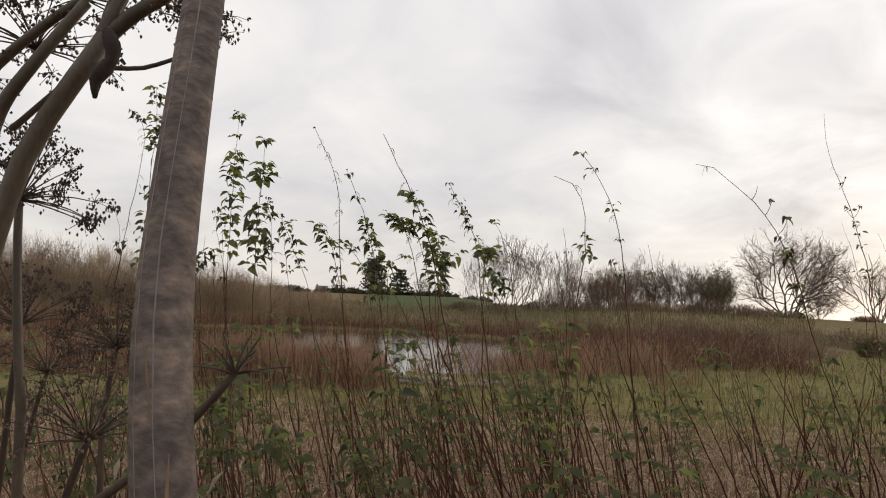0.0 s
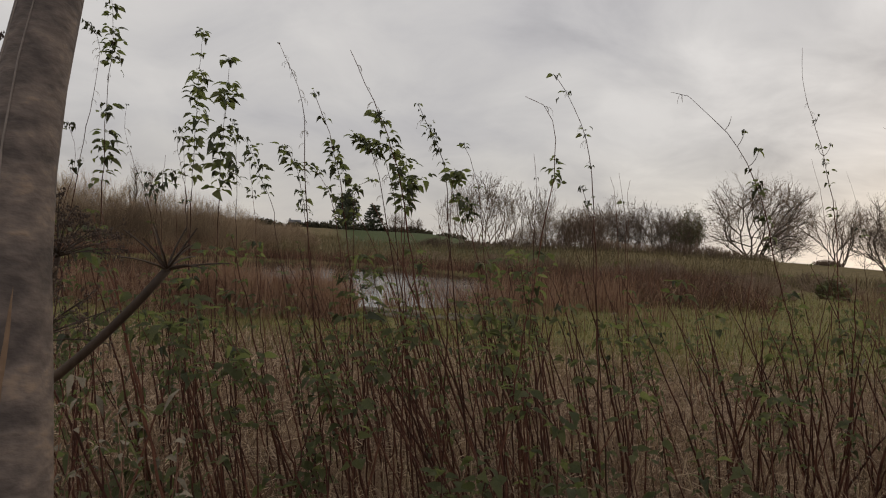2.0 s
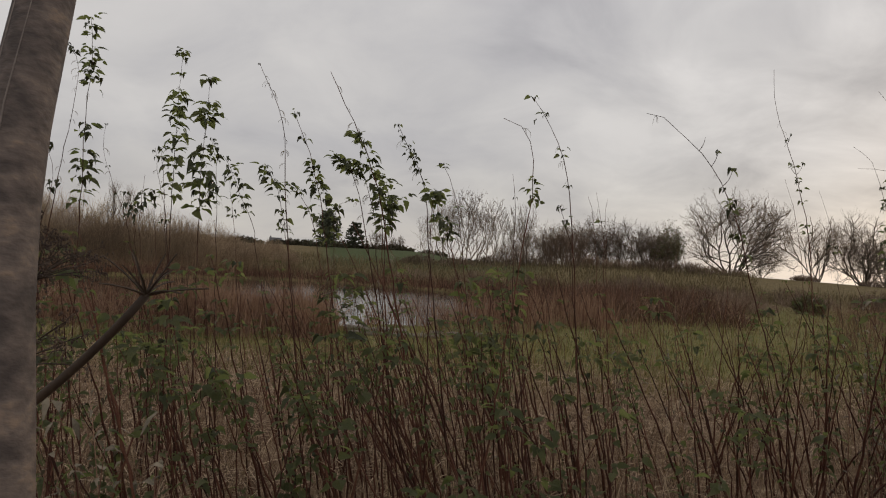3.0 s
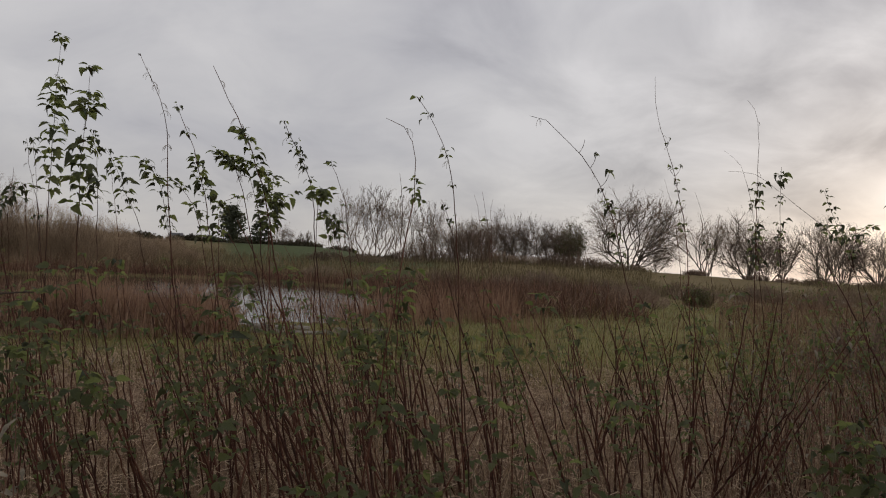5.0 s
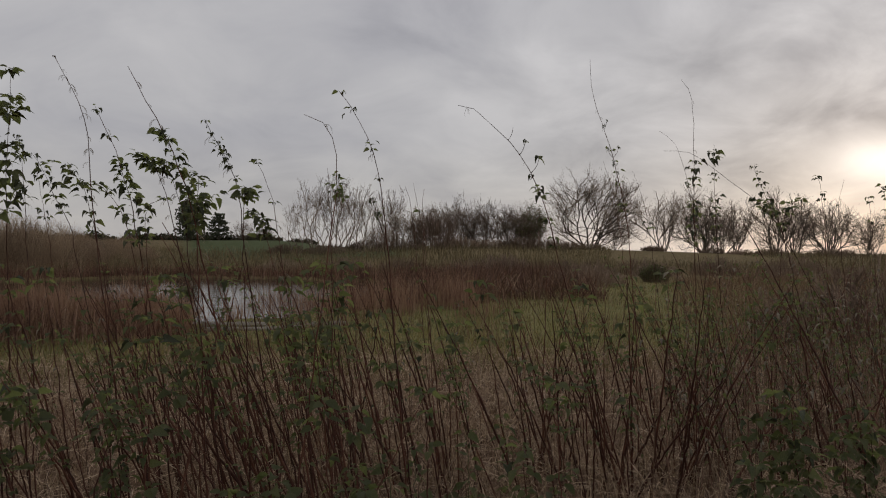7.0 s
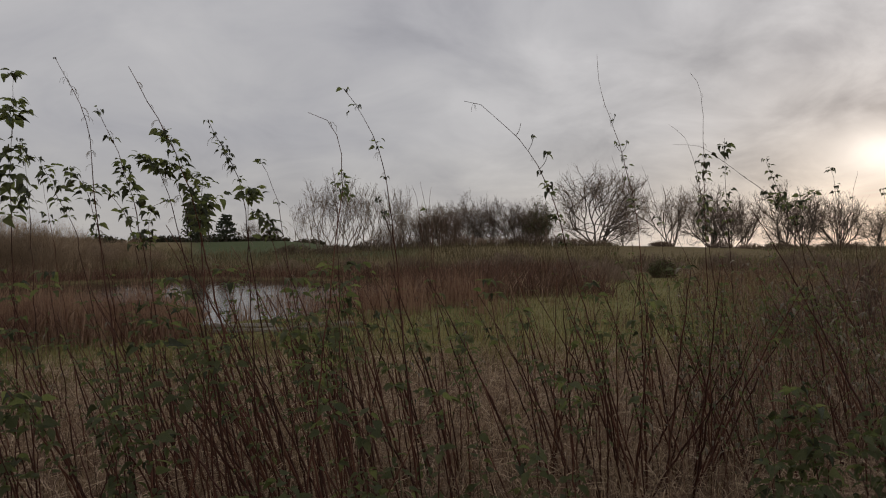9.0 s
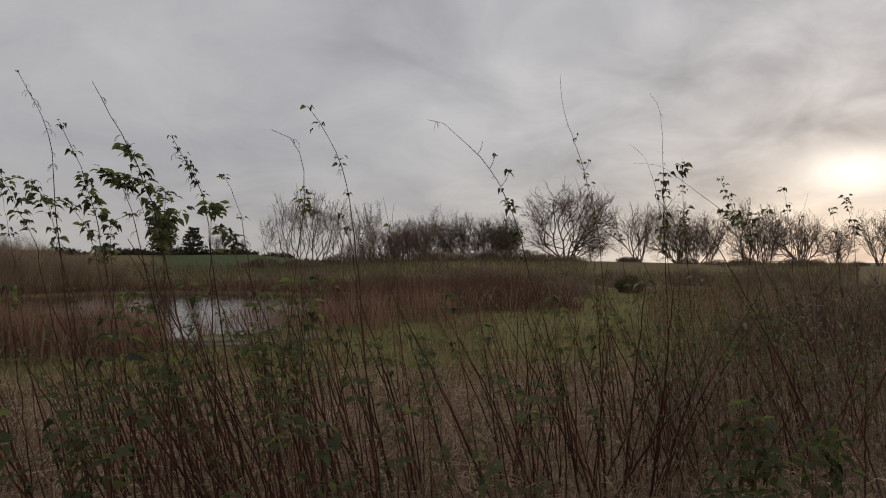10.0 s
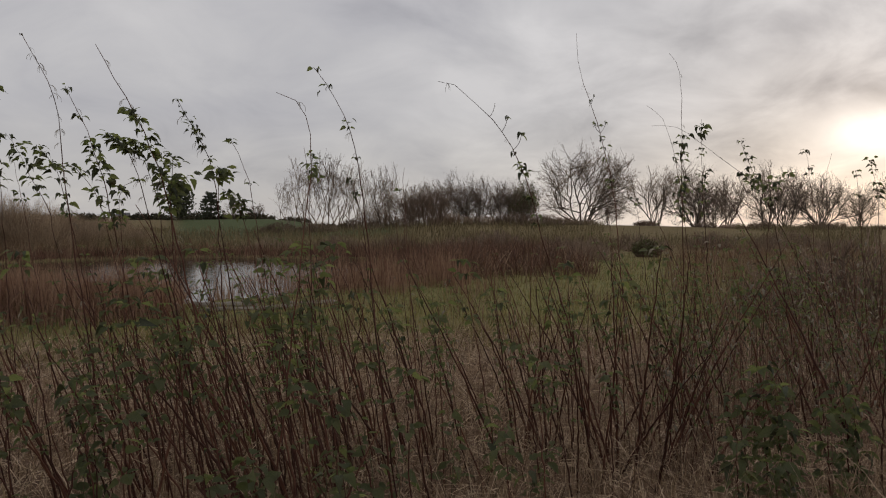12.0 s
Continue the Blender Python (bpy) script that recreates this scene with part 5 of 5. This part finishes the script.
def dead_herbs():
    """Thin dry herbs with small shrivelled leaves all along their stems."""
    rng = random.Random(91)
    stems, dry, green = Shape(), Shape(), Shape()
    for i in range(560):
        y = rng.uniform(3.7, 6.6) if i < 500 else rng.uniform(1.75, 3.4)
        x = rng.uniform(0.62, 1.12) * y + rng.gauss(0, 0.1) if i < 430 else rng.uniform(-0.6, 0.62) * y if i < 500 else rng.uniform(-0.72, -0.24) * y
        z = height(x, y)
        tall = rng.uniform(0.55, 1.45) if i < 430 else rng.uniform(0.4, 1.1)
        a = rng.uniform(0, 6.28)
        lean = Vector((math.cos(a), math.sin(a), 0)) * tall * rng.uniform(0.02, 0.3)
        pts = bend((x, y, z - 0.02), Vector((x, y, z + tall * 0.6)) + lean * 0.3, Vector((x, y, z + tall)) + lean, 7)
        stems.tube(pts, [0.0026, 0.0024, 0.0022, 0.002, 0.0017, 0.0013, 0.0008], 4)
        for _ in range(rng.randint(8, 18)):
            k = rng.uniform(1.5, 6)
            p = pts[int(k)].lerp(pts[min(6, int(k) + 1)], k % 1)
            b = rng.uniform(0, 6.28)
            l = rng.uniform(0.016, 0.046) * (1.35 if i >= 500 else 1)
            out = Vector((math.cos(b), math.sin(b), rng.uniform(-0.9, 0.5)))
            side = Vector((-math.sin(b), math.cos(b), rng.uniform(-0.4, 0.4)))
            w = l * rng.uniform(0.14, 0.30)
            (dry if rng.random() < 0.42 else green).ribbon([p, p + out * l * 0.5 + Vector((0, 0, 0.004)), p + out * l - Vector((0, 0, l * 0.4))], [w * 0.4, w, w * 0.15], side)
    tagged(new("dry_herb_stems", stems.mesh("dry_herb_stems", REED, True)), "thin dry herb stems crowding the nettles", "herbs", kind="stuff")
    tagged(new("dry_herb_leaves", dry.mesh("dry_herb_leaves", STRAND)), "small shrivelled brown leaves on dry herbs", "herbs", kind="stuff")
    tagged(new("herb_leaves", green.mesh("herb_leaves", NETTLE_LEAF)), "small green leaves on the dry herbs", "herbs", kind="stuff")


dead_herbs()


def fallen_stalk(x, y, z0, turn, rise, length, seed):
    """A long dry stalk leaning across the stand."""
    rng = random.Random(seed)
    at = Vector((x, y, height(x, y) + z0))
    root = thing("dry_stalk", at, "long pale dry stalk leaning across the nettles", "stalk", "fallen dry stalks")
    d = Vector((math.cos(turn) * math.cos(rise), math.sin(turn) * math.cos(rise), math.sin(rise)))
    s = Shape()
    s.tube(bend((0, 0, 0), d * length * 0.5 + Vector((0, 0, rng.uniform(0.01, 0.07))), d * length - Vector((0, 0, 0.03)), 8), [0.0024, 0.0024, 0.0022, 0.0021, 0.0019, 0.0017, 0.0014, 0.0009], 6)
    part("stem", s, root, STRAW, smooth=True)
    for i in range(2):
        k = rng.uniform(0.5, 0.9)
        t = Shape()
        p = d * length * k + Vector((0, 0, 0.01))
        t.tube([p, p + Vector((rng.gauss(0, 0.03), rng.gauss(0, 0.03), 0.04)), p + Vector((rng.gauss(0, 0.06), rng.gauss(0, 0.05), 0.07))], [0.0016, 0.0013, 0.0008], 5)
        part("twig", t, root, STRAW)


stalk_rng = random.Random(23)
for i in range(15):
    fy = stalk_rng.uniform(3.0, 5.0)
    fallen_stalk(fy * stalk_rng.uniform(-0.5, 0.95), fy, stalk_rng.uniform(0, 0.12), stalk_rng.choice((2.6, 2.9, 3.3, 0.3, 0.1)) + stalk_rng.gauss(0, 0.3), stalk_rng.uniform(0.1, 0.75), stalk_rng.uniform(0.45, 1.0), 500 + i)
leaf_top(-0.92, 3.60, 1.08, -0.16)
leaf_top(-1.23, 4.40, 1.27, -0.12)
leaf_top(-0.98, 4.20, 1.33, -0.16)
leaf_top(-0.32, 3.60, 1.20, -0.1)
leaf_top(-0.22, 3.40, 1.12, -0.09)
leaf_top(-0.35, 4.00, 1.29, -0.22)
leaf_top(0.05, 3.20, 1.04, -0.19)
leaf_top(-0.06, 3.40, 0.98, -0.04)
leaf_top(-0.12, 3.20, 0.92, -0.13)
leaf_top(-0.30, 2.90, 0.85, -0.12)
leaf_top(-0.24, 2.90, 0.81, -0.01)
leaf_top(0.49, 2.90, 0.85, -0.09)
leaf_top(0.62, 2.90, 0.80, -0.04)
leaf_top(0.33, 2.70, 0.64, -0.07)
leaf_top(0.20, 2.60, 0.61, -0.05)
leaf_top(0.64, 2.60, 0.60, -0.1)
leaf_top(0.40, 3.30, 1.15, -0.09)
leaf_top(0.52, 3.50, 1.07, -0.04)
leaf_top(0.41, 3.20, 0.96, -0.09)
leaf_top(-0.68, 2.90, 0.68, -0.04)
leaf_top(-0.16, 2.90, 0.74, -0.05)
leaf_top(0.77, 3.30, 0.91, -0.16)
leaf_top(0.34, 3.70, 1.30, -0.07)
leaf_top(0.46, 3.90, 1.33, -0.11)
leaf_top(0.58, 3.80, 1.25, -0.17)
leaf_top(1.37, 4.00, 1.26, -0.22)
leaf_top(-0.98, 3.40, 0.96, -0.04)
leaf_top(-1.19, 3.80, 1.17, -0.12)
leaf_top(1.55, 3.20, 0.83, -0.05)
leaf_top(0.92, 3.00, 0.84, -0.03)
leaf_top(1.31, 2.90, 0.62, -0.04)
leaf_top(2.08, 4.20, 1.22, -0.04)
leaf_top(1.94, 4.00, 0.97, -0.11)
leaf_top(2.65, 4.20, 0.93, -0.05)
leaf_top(3.42, 4.50, 1.02, -0.11)
leaf_top(3.51, 4.40, 0.89, -0.02)
leaf_top(2.47, 4.30, 1.09, -0.04)
leaf_top(1.53, 3.90, 1.10, -0.18)
leaf_top(1.65, 3.30, 0.79, -0.13)
leaf_top(1.59, 3.60, 0.85, -0.13)
leaf_top(2.04, 3.50, 0.70, -0.02)
leaf_top(4.27, 4.20, 0.73, -0.08)
leaf_top(2.76, 3.30, 0.73, -0.05, 7)
leaf_top(2.76, 3.20, 0.67, -0.08, 7)
leaf_top(2.65, 3.30, 0.59, -0.05, 7)
leaf_top(3.23, 3.30, 0.63, -0.06, 7)
leaf_top(3.30, 3.30, 0.50, -0.05, 7)
leaf_top(3.05, 3.20, 0.51, -0.04, 7)
leaf_top(2.42, 3.00, 0.47, -0.03, 7)
leaf_top(2.78, 3.10, 0.48, -0.01, 7)
leaf_top(2.62, 3.00, 0.36, -0.02, 7)
crowd = random.Random(8)
for i in range(33):
    cy = crowd.uniform(2.6, 3.7) if i < 14 else crowd.uniform(3.8, 5.0) if i < 24 else crowd.uniform(3.2, 4.2)
    cx = 0.25 + cy * (crowd.uniform(-0.6, -0.26) if i < 14 else crowd.uniform(-0.3, 0.75) if i < 24 else crowd.uniform(-0.22, 0.2))
    leaf_top(cx, cy, crowd.uniform(0.85, 1.36), crowd.uniform(-0.25, 0.02))
nettle_bush(-0.4, 3.2, 3, 0.62, 7)
nettle_bush(0.15, 3.1, 3, 0.55, 8)
nettle_bush(0.75, 3.3, 3, 0.7, 9)
nettle_bush(0.45, 3.0, 3, 0.5, 11)
nettle_bush(-0.9, 3.1, 3, 0.6, 12)
nettle_bush(1.5, 3.5, 3, 0.6, 13)
nettle_bush(-1.6, 3.4, 4, 0.9, 10)


# ---- hogweed ----
def umbel(root, centre, axis, rays, length, open_angle, seed, seeds=7, ray_mat=None, name="umbel"):
    """A dry flower head: rays that fan out, each with a small cluster of seeds."""
    rng = random.Random(seed)
    axis = Vector(axis).normalized()
    hub, g = Shape(), Shape()
    c = Vector(centre)
    hub.blob(c, (0.007, 0.007, 0.006), rng)
    head = part(name, hub, root, ray_mat or HOG_DARK)
    for i in range(rays):
        tilt = open_angle * math.sqrt((i + 0.5) / rays) + rng.gauss(0, 0.1)
        a = i * 2.4 + rng.gauss(0, 0.25)
        ref = Vector((0, 1, 0)) if abs(axis.y) < 0.9 else Vector((1, 0, 0))
        u = axis.cross(ref).normalized()
        v = axis.cross(u)
        d = axis * math.cos(tilt) + (u * math.cos(a) + v * math.sin(a)) * math.sin(tilt)
        l = length * rng.uniform(0.7, 1.12)
        end = c + d * l + Vector((rng.gauss(0, 0.05) * l, 0, rng.gauss(-0.08, 0.06) * l))
        s = Shape()
        s.tube(bend(c, c + d * l * 0.5 + Vector((0, 0, 0.05 * l)), end, 5), [0.0020, 0.0016, 0.0013, 0.0011, 0.0009], 4)
        for _ in range(seeds):
            e = end + Vector((rng.gauss(0, 1), rng.gauss(0, 1), rng.gauss(0, 1))) * 0.011 + d * 0.006 - Vector((0, 0, 0.004))
            s.tube([end, end.lerp(e, 0.5) + Vector((0, 0, 0.002)), e], [0.0007, 0.0006, 0.0005], 3)
            for _ in range(rng.choice((1, 2, 3, 4))):
                q = e + Vector((rng.gauss(0, 1), rng.gauss(0, 1), rng.gauss(0, 1))) * 0.0045
                g.blob(q, (rng.uniform(0.0013, 0.0042), rng.uniform(0.001, 0.003), rng.uniform(0.0018, 0.005)), rng, rng.uniform(0, 3))
        part("ray", s, head, ray_mat or HOG_DARK)
    if seeds:
        tagged(part("seed_head", g, head, SEED, "small dark dry seeds"), kind="stuff")
    return head


def ribbed_stalk(root, pts, radii, ribs, seed, material, name="stalk", sides=36, ridge=0.035):
    """A hollow-looking ridged stalk."""
    rng = random.Random(seed)
    s = Shape()
    pts = [Vector(p) for p in pts]
    n = sides
    depth = [rng.uniform(0.2, 1.0) for _ in range(n)]
    for i, p in enumerate(pts):
        d = (pts[min(i + 1, len(pts) - 1)] - pts[max(i - 1, 0)]).normalized()
        a = d.cross(Vector((0, 1, 0))).normalized()
        b = d.cross(a)
        for k in range(n):
            w = 2 * math.pi * k / n
            r = radii[i] * (1 + ridge * math.cos(ribs * w) * depth[k] + 0.012 * noise.noise(Vector((math.cos(w), math.sin(w), i * 0.35))))
            s.v.append(p + a * (r * math.cos(w)) + b * (r * math.sin(w)))
    for i in range(len(pts) - 1):
        for k in range(n):
            q = (k + 1) % n
            s.f.append((i * n + k, i * n + q, (i + 1) * n + q, (i + 1) * n + k))
    s.f.append(tuple((len(pts) - 1) * n + k for k in range(n)))
    return part(name, s, root, material, smooth=True)


def sample(curve, n):
    """Even points along a chain of bends."""
    out = []
    for a, k, b in curve:
        out += bend(a, k, b, n)[:-1]
    out.append(Vector(curve[-1][2]))
    return out


def near_hogweed():
    """The thick stalk close to the start of the walk, with its flower head above."""
    base = Vector((0.24, 0.33, height(0.24, 0.33)))
    root = thing("hogweed", base, "thick dead hogweed stalk, mottled brown with pale ribs", "hogweed", "dead hogweed")
    way = along([(0.24, 0.33, 0), (0.215, 0.36, 0.5), (0.155, 0.456, 0.9), (0.062, 0.581, 1.25), (0.016, 0.643, 1.4), (-0.022, 0.73, 1.55), (-0.081, 0.899, 1.9), (-0.115, 0.98, 2.15)], 40)
    way = [p - Vector((base.x, base.y, 0)) for p in way]
    count = len(way)

    def girth(z):
        return float(np.interp(z, (0.0, 0.9, 1.2, 1.4, 1.9), (0.0195, 0.0178, 0.0170, 0.0175, 0.0164)))

    for w, thick in ((88, 0.0005), (48, 0.0004), (215, 0.0006), (300, 0.0006)):
        rib = Shape()
        line = []
        for i, p in enumerate(way):
            d = (way[min(i + 1, count - 1)] - way[max(i - 1, 0)]).normalized()
            a = d.cross(Vector((0, 1, 0))).normalized()
            turn = radians(w + 12 * p.z + 2.5 * math.sin(i * 0.9))
            line.append(p + (a * math.cos(turn) + d.cross(a) * math.sin(turn)) * (girth(p.z) - 0.0001))
        rib.tube(line, [thick * (1 + 0.4 * math.sin(i * 1.3 + w)) for i in range(count)], 5)
        part("rib", rib, root, HOG_RIB, "pale rib of the stalk", smooth=True)
    for z0, z1, w0, swing, thick in ((1.345, 1.41, 103, -24, 0.0010), (1.265, 1.355, 108, 30, 0.0015)):
        tear = Shape()
        line = []
        for i in range(12):
            z = z0 + (z1 - z0) * i / 11
            k = min(range(1, count - 1), key=lambda n: abs(way[n].z - z))
            p = Vector([float(np.interp(z, [q.z for q in way], [q[c] for q in way])) for c in range(3)])
            d = (way[k + 1] - way[k - 1]).normalized()
            a = d.cross(Vector((0, 1, 0))).normalized()
            turn = radians(w0 + swing * (i / 11) ** 1.4)
            line.append(p + (a * math.cos(turn) + d.cross(a) * math.sin(turn)) * (girth(z) - thick * 0.55))
        tear.tube(line, [thick * math.sin(math.pi * (i + 0.6) / 12.2) for i in range(12)], 6)
        part("tear", tear, root, HOG_TEAR, "pale orange torn edge of the stalk", smooth=True)
    ribbed_stalk(root, way, [girth(p.z) for p in way], 9, 3, HOG_STEM, ridge=0.008)
    return root, base


NEAR_HOGWEED, HB = near_hogweed()
umbel(NEAR_HOGWEED, Vector((-0.115, 0.98, 2.14)) - Vector((HB.x, HB.y, 0)), (0.25, 0, 1), 22, 0.115, 1.8, 81, 8)


def branched_hogweed():
    """A second dead plant: a leaning stalk that forks into arms with seed heads."""
    base = Vector((-0.82, 1.25, height(-0.82, 1.25)))
    root = thing("hogweed", base + Vector((0.018, 0, 0.004)), "dead branched hogweed with dry seed heads and a withered sheath", "hogweed", "dead hogweed")

    def l(p):
        return Vector(p) - Vector((base.x, base.y, 0))

    def arm(knots, r0, r1, name="branch", mat=HOG_ARM, sides=8):
        pts = along([l(p) for p in knots], 14)
        s = Shape()
        s.tube(pts, [(r0 + (r1 - r0) * i / 13) * (1.12 if i in (0, 13) else 1.0) for i in range(14)], sides)
        return part(name, s, root, mat, smooth=True)

    way = along([l(p) for p in ((-0.82, 1.25, 0), (-0.70, 1.22, 0.9), (-0.548, 1.2, 1.53), (-0.502, 1.2, 1.672), (-0.448, 1.2, 1.765), (-0.40, 1.2, 1.838))], 26)
    ribbed_stalk(root, way, [0.0215 - 0.0075 * i / 25 for i in range(26)], 8, 5, HOG_ARM, sides=24)
    node_at = Shape()
    node_at.blob(l((-0.402, 1.2, 1.836)), (0.017, 0.016, 0.02), random.Random(4))
    part("node", node_at, root, HOG_ARM, smooth=True)
    arm(((-0.402, 1.2, 1.834), (-0.372, 1.2, 1.862), (-0.336, 1.2, 1.887), (-0.25, 1.21, 1.945)), 0.0125, 0.0085)
    arm(((-0.405, 1.2, 1.84), (-0.392, 1.2, 1.875), (-0.37, 1.22, 1.96)), 0.012, 0.009)
    arm(((-0.412, 1.21, 1.83), (-0.416, 1.22, 1.88), (-0.405, 1.24, 1.95)), 0.006, 0.005)
    arm(((-0.60, 1.22, 1.60), (-0.561, 1.2, 1.715), (-0.515, 1.2, 1.79), (-0.45, 1.22, 1.90)), 0.0115, 0.008)
    arm(((-0.68, 1.25, 1.72), (-0.61, 1.25, 1.81), (-0.52, 1.25, 1.888), (-0.47, 1.26, 1.93)), 0.0095, 0.007)
    arm(((-0.56, 1.23, 1.70), (-0.47, 1.23, 1.78), (-0.418, 1.23, 1.798), (-0.355, 1.23, 1.80), (-0.287, 1.23, 1.822)), 0.0052, 0.0032)
    arm(((-0.30, 1.23, 1.818), (-0.295, 1.23, 1.84), (-0.28, 1.23, 1.868)), 0.0045, 0.003, mat=HOG_DARK)
    husk = Shape()
    husk.tube(along([l(p) for p in ((-0.382, 1.17, 1.835), (-0.370, 1.17, 1.805), (-0.374, 1.17, 1.785), (-0.392, 1.17, 1.762), (-0.392, 1.17, 1.733))], 10), [0.007, 0.0105, 0.0125, 0.0105, 0.009, 0.012, 0.0115, 0.009, 0.006, 0.003], 8)
    part("sheath", husk, root, HUSK, "dark withered leaf sheath", smooth=True)
    umbel(root, l((-0.585, 1.3, 1.855)), (0.1, 0, 1), 26, 0.12, 1.7, 82, 10)
    umbel(root, l((-0.49, 1.27, 1.93)), (0.2, 0, 1), 22, 0.11, 1.7, 83, 10)
    umbel(root, l((-0.67, 1.22, 1.74)), (-0.2, 0, 1), 22, 0.10, 1.8, 91, 10)
    umbel(root, l((-0.28, 1.23, 1.868)), (0.1, 0, 1), 12, 0.05, 1.6, 84, 8)
    umbel(root, l((-0.37, 1.22, 1.96)), (0.4, 0, 1), 14, 0.09, 1.9, 92, 8)



branched_hogweed()


def simple_hogweed(base_xy, chain, r, head, axis, rays, length, angle, seeds, seed, label, mat):
    base = Vector((*base_xy, height(*base_xy)))
    off = Vector((base.x, base.y, 0))
    root = thing("hogweed", base + Vector((0.012, 0, 0.012)), label, "hogweed", "dead hogweed")
    way = [p - off for p in sample(chain, 10)]
    s = Shape()
    s.tube(way, [r * (1.1 - 0.4 * i / len(way)) for i in range(len(way))], 9)
    part("stalk", s, root, mat, smooth=True)
    umbel(root, Vector(head) - off, axis, rays, length, angle, seed, seeds)


simple_hogweed((-0.62, 1.45), [((-0.62, 1.45, 0), (-0.63, 1.45, 0.7), (-0.655, 1.45, 1.22)), ((-0.655, 1.45, 1.22), (-0.69, 1.45, 1.45), (-0.695, 1.45, 1.602))], 0.010,
               (-0.695, 1.45, 1.606), (0.45, 0, 1), 26, 0.14, 1.45, 13, 85, "dead hogweed with a drooping dark seed head", HOG_ARM)
simple_hogweed((-0.62, 1.19), [((-0.62, 1.19, 0), (-0.58, 1.19, 0.8), (-0.42, 1.19, 1.10)), ((-0.42, 1.19, 1.10), (-0.28, 1.19, 1.18), (-0.16, 1.19, 1.334))], 0.0078,
               (-0.16, 1.19, 1.334), (0.1, -0.1, 1), 13, 0.08, 1.3, 0, 86, "leaning dead hogweed stalk with bare dry rays", HOG_DARK)
simple_hogweed((-0.68, 1.5), [((-0.68, 1.5, 0), (-0.66, 1.5, 0.6), (-0.60, 1.5, 1.0)), ((-0.60, 1.5, 1.0), (-0.58, 1.5, 1.09), (-0.553, 1.5, 1.16))], 0.009,
               (-0.553, 1.5, 1.16), (0.0, -0.1, 1), 34, 0.15, 1.35, 6, 87, "dead hogweed with a wide fan of dry rays", HOG_DARK)
simple_hogweed((-0.66, 1.8), [((-0.66, 1.8, 0), (-0.68, 1.8, 0.7), (-0.70, 1.8, 1.1)), ((-0.70, 1.8, 1.1), (-0.70, 1.8, 1.2), (-0.68, 1.8, 1.31))], 0.008,
               (-0.68, 1.8, 1.31), (0.05, -0.2, 1), 36, 0.13, 1.45, 11, 88, "dead hogweed with a dense dark seed head", HOG_DARK)
simple_hogweed((-0.95, 1.75), [((-0.95, 1.75, 0), (-0.93, 1.75, 0.6), (-0.88, 1.72, 1.05)), ((-0.88, 1.72, 1.05), (-0.86, 1.7, 1.25), (-0.85, 1.7, 1.36))], 0.0075,
               (-0.85, 1.7, 1.36), (-0.1, -0.1, 1), 30, 0.13, 1.45, 10, 89, "dead hogweed with a dense dark seed head", HOG_DARK)
simple_hogweed((-1.15, 2.1), [((-1.15, 2.1, 0), (-1.12, 2.1, 0.6), (-1.1, 2.1, 0.95)), ((-1.1, 2.1, 0.95), (-1.08, 2.1, 1.1), (-1.05, 2.1, 1.2))], 0.0075,
               (-1.05, 2.1, 1.2), (0.1, -0.1, 1), 26, 0.14, 1.4, 8, 90, "dead hogweed with a wide dry seed head", HOG_DARK)
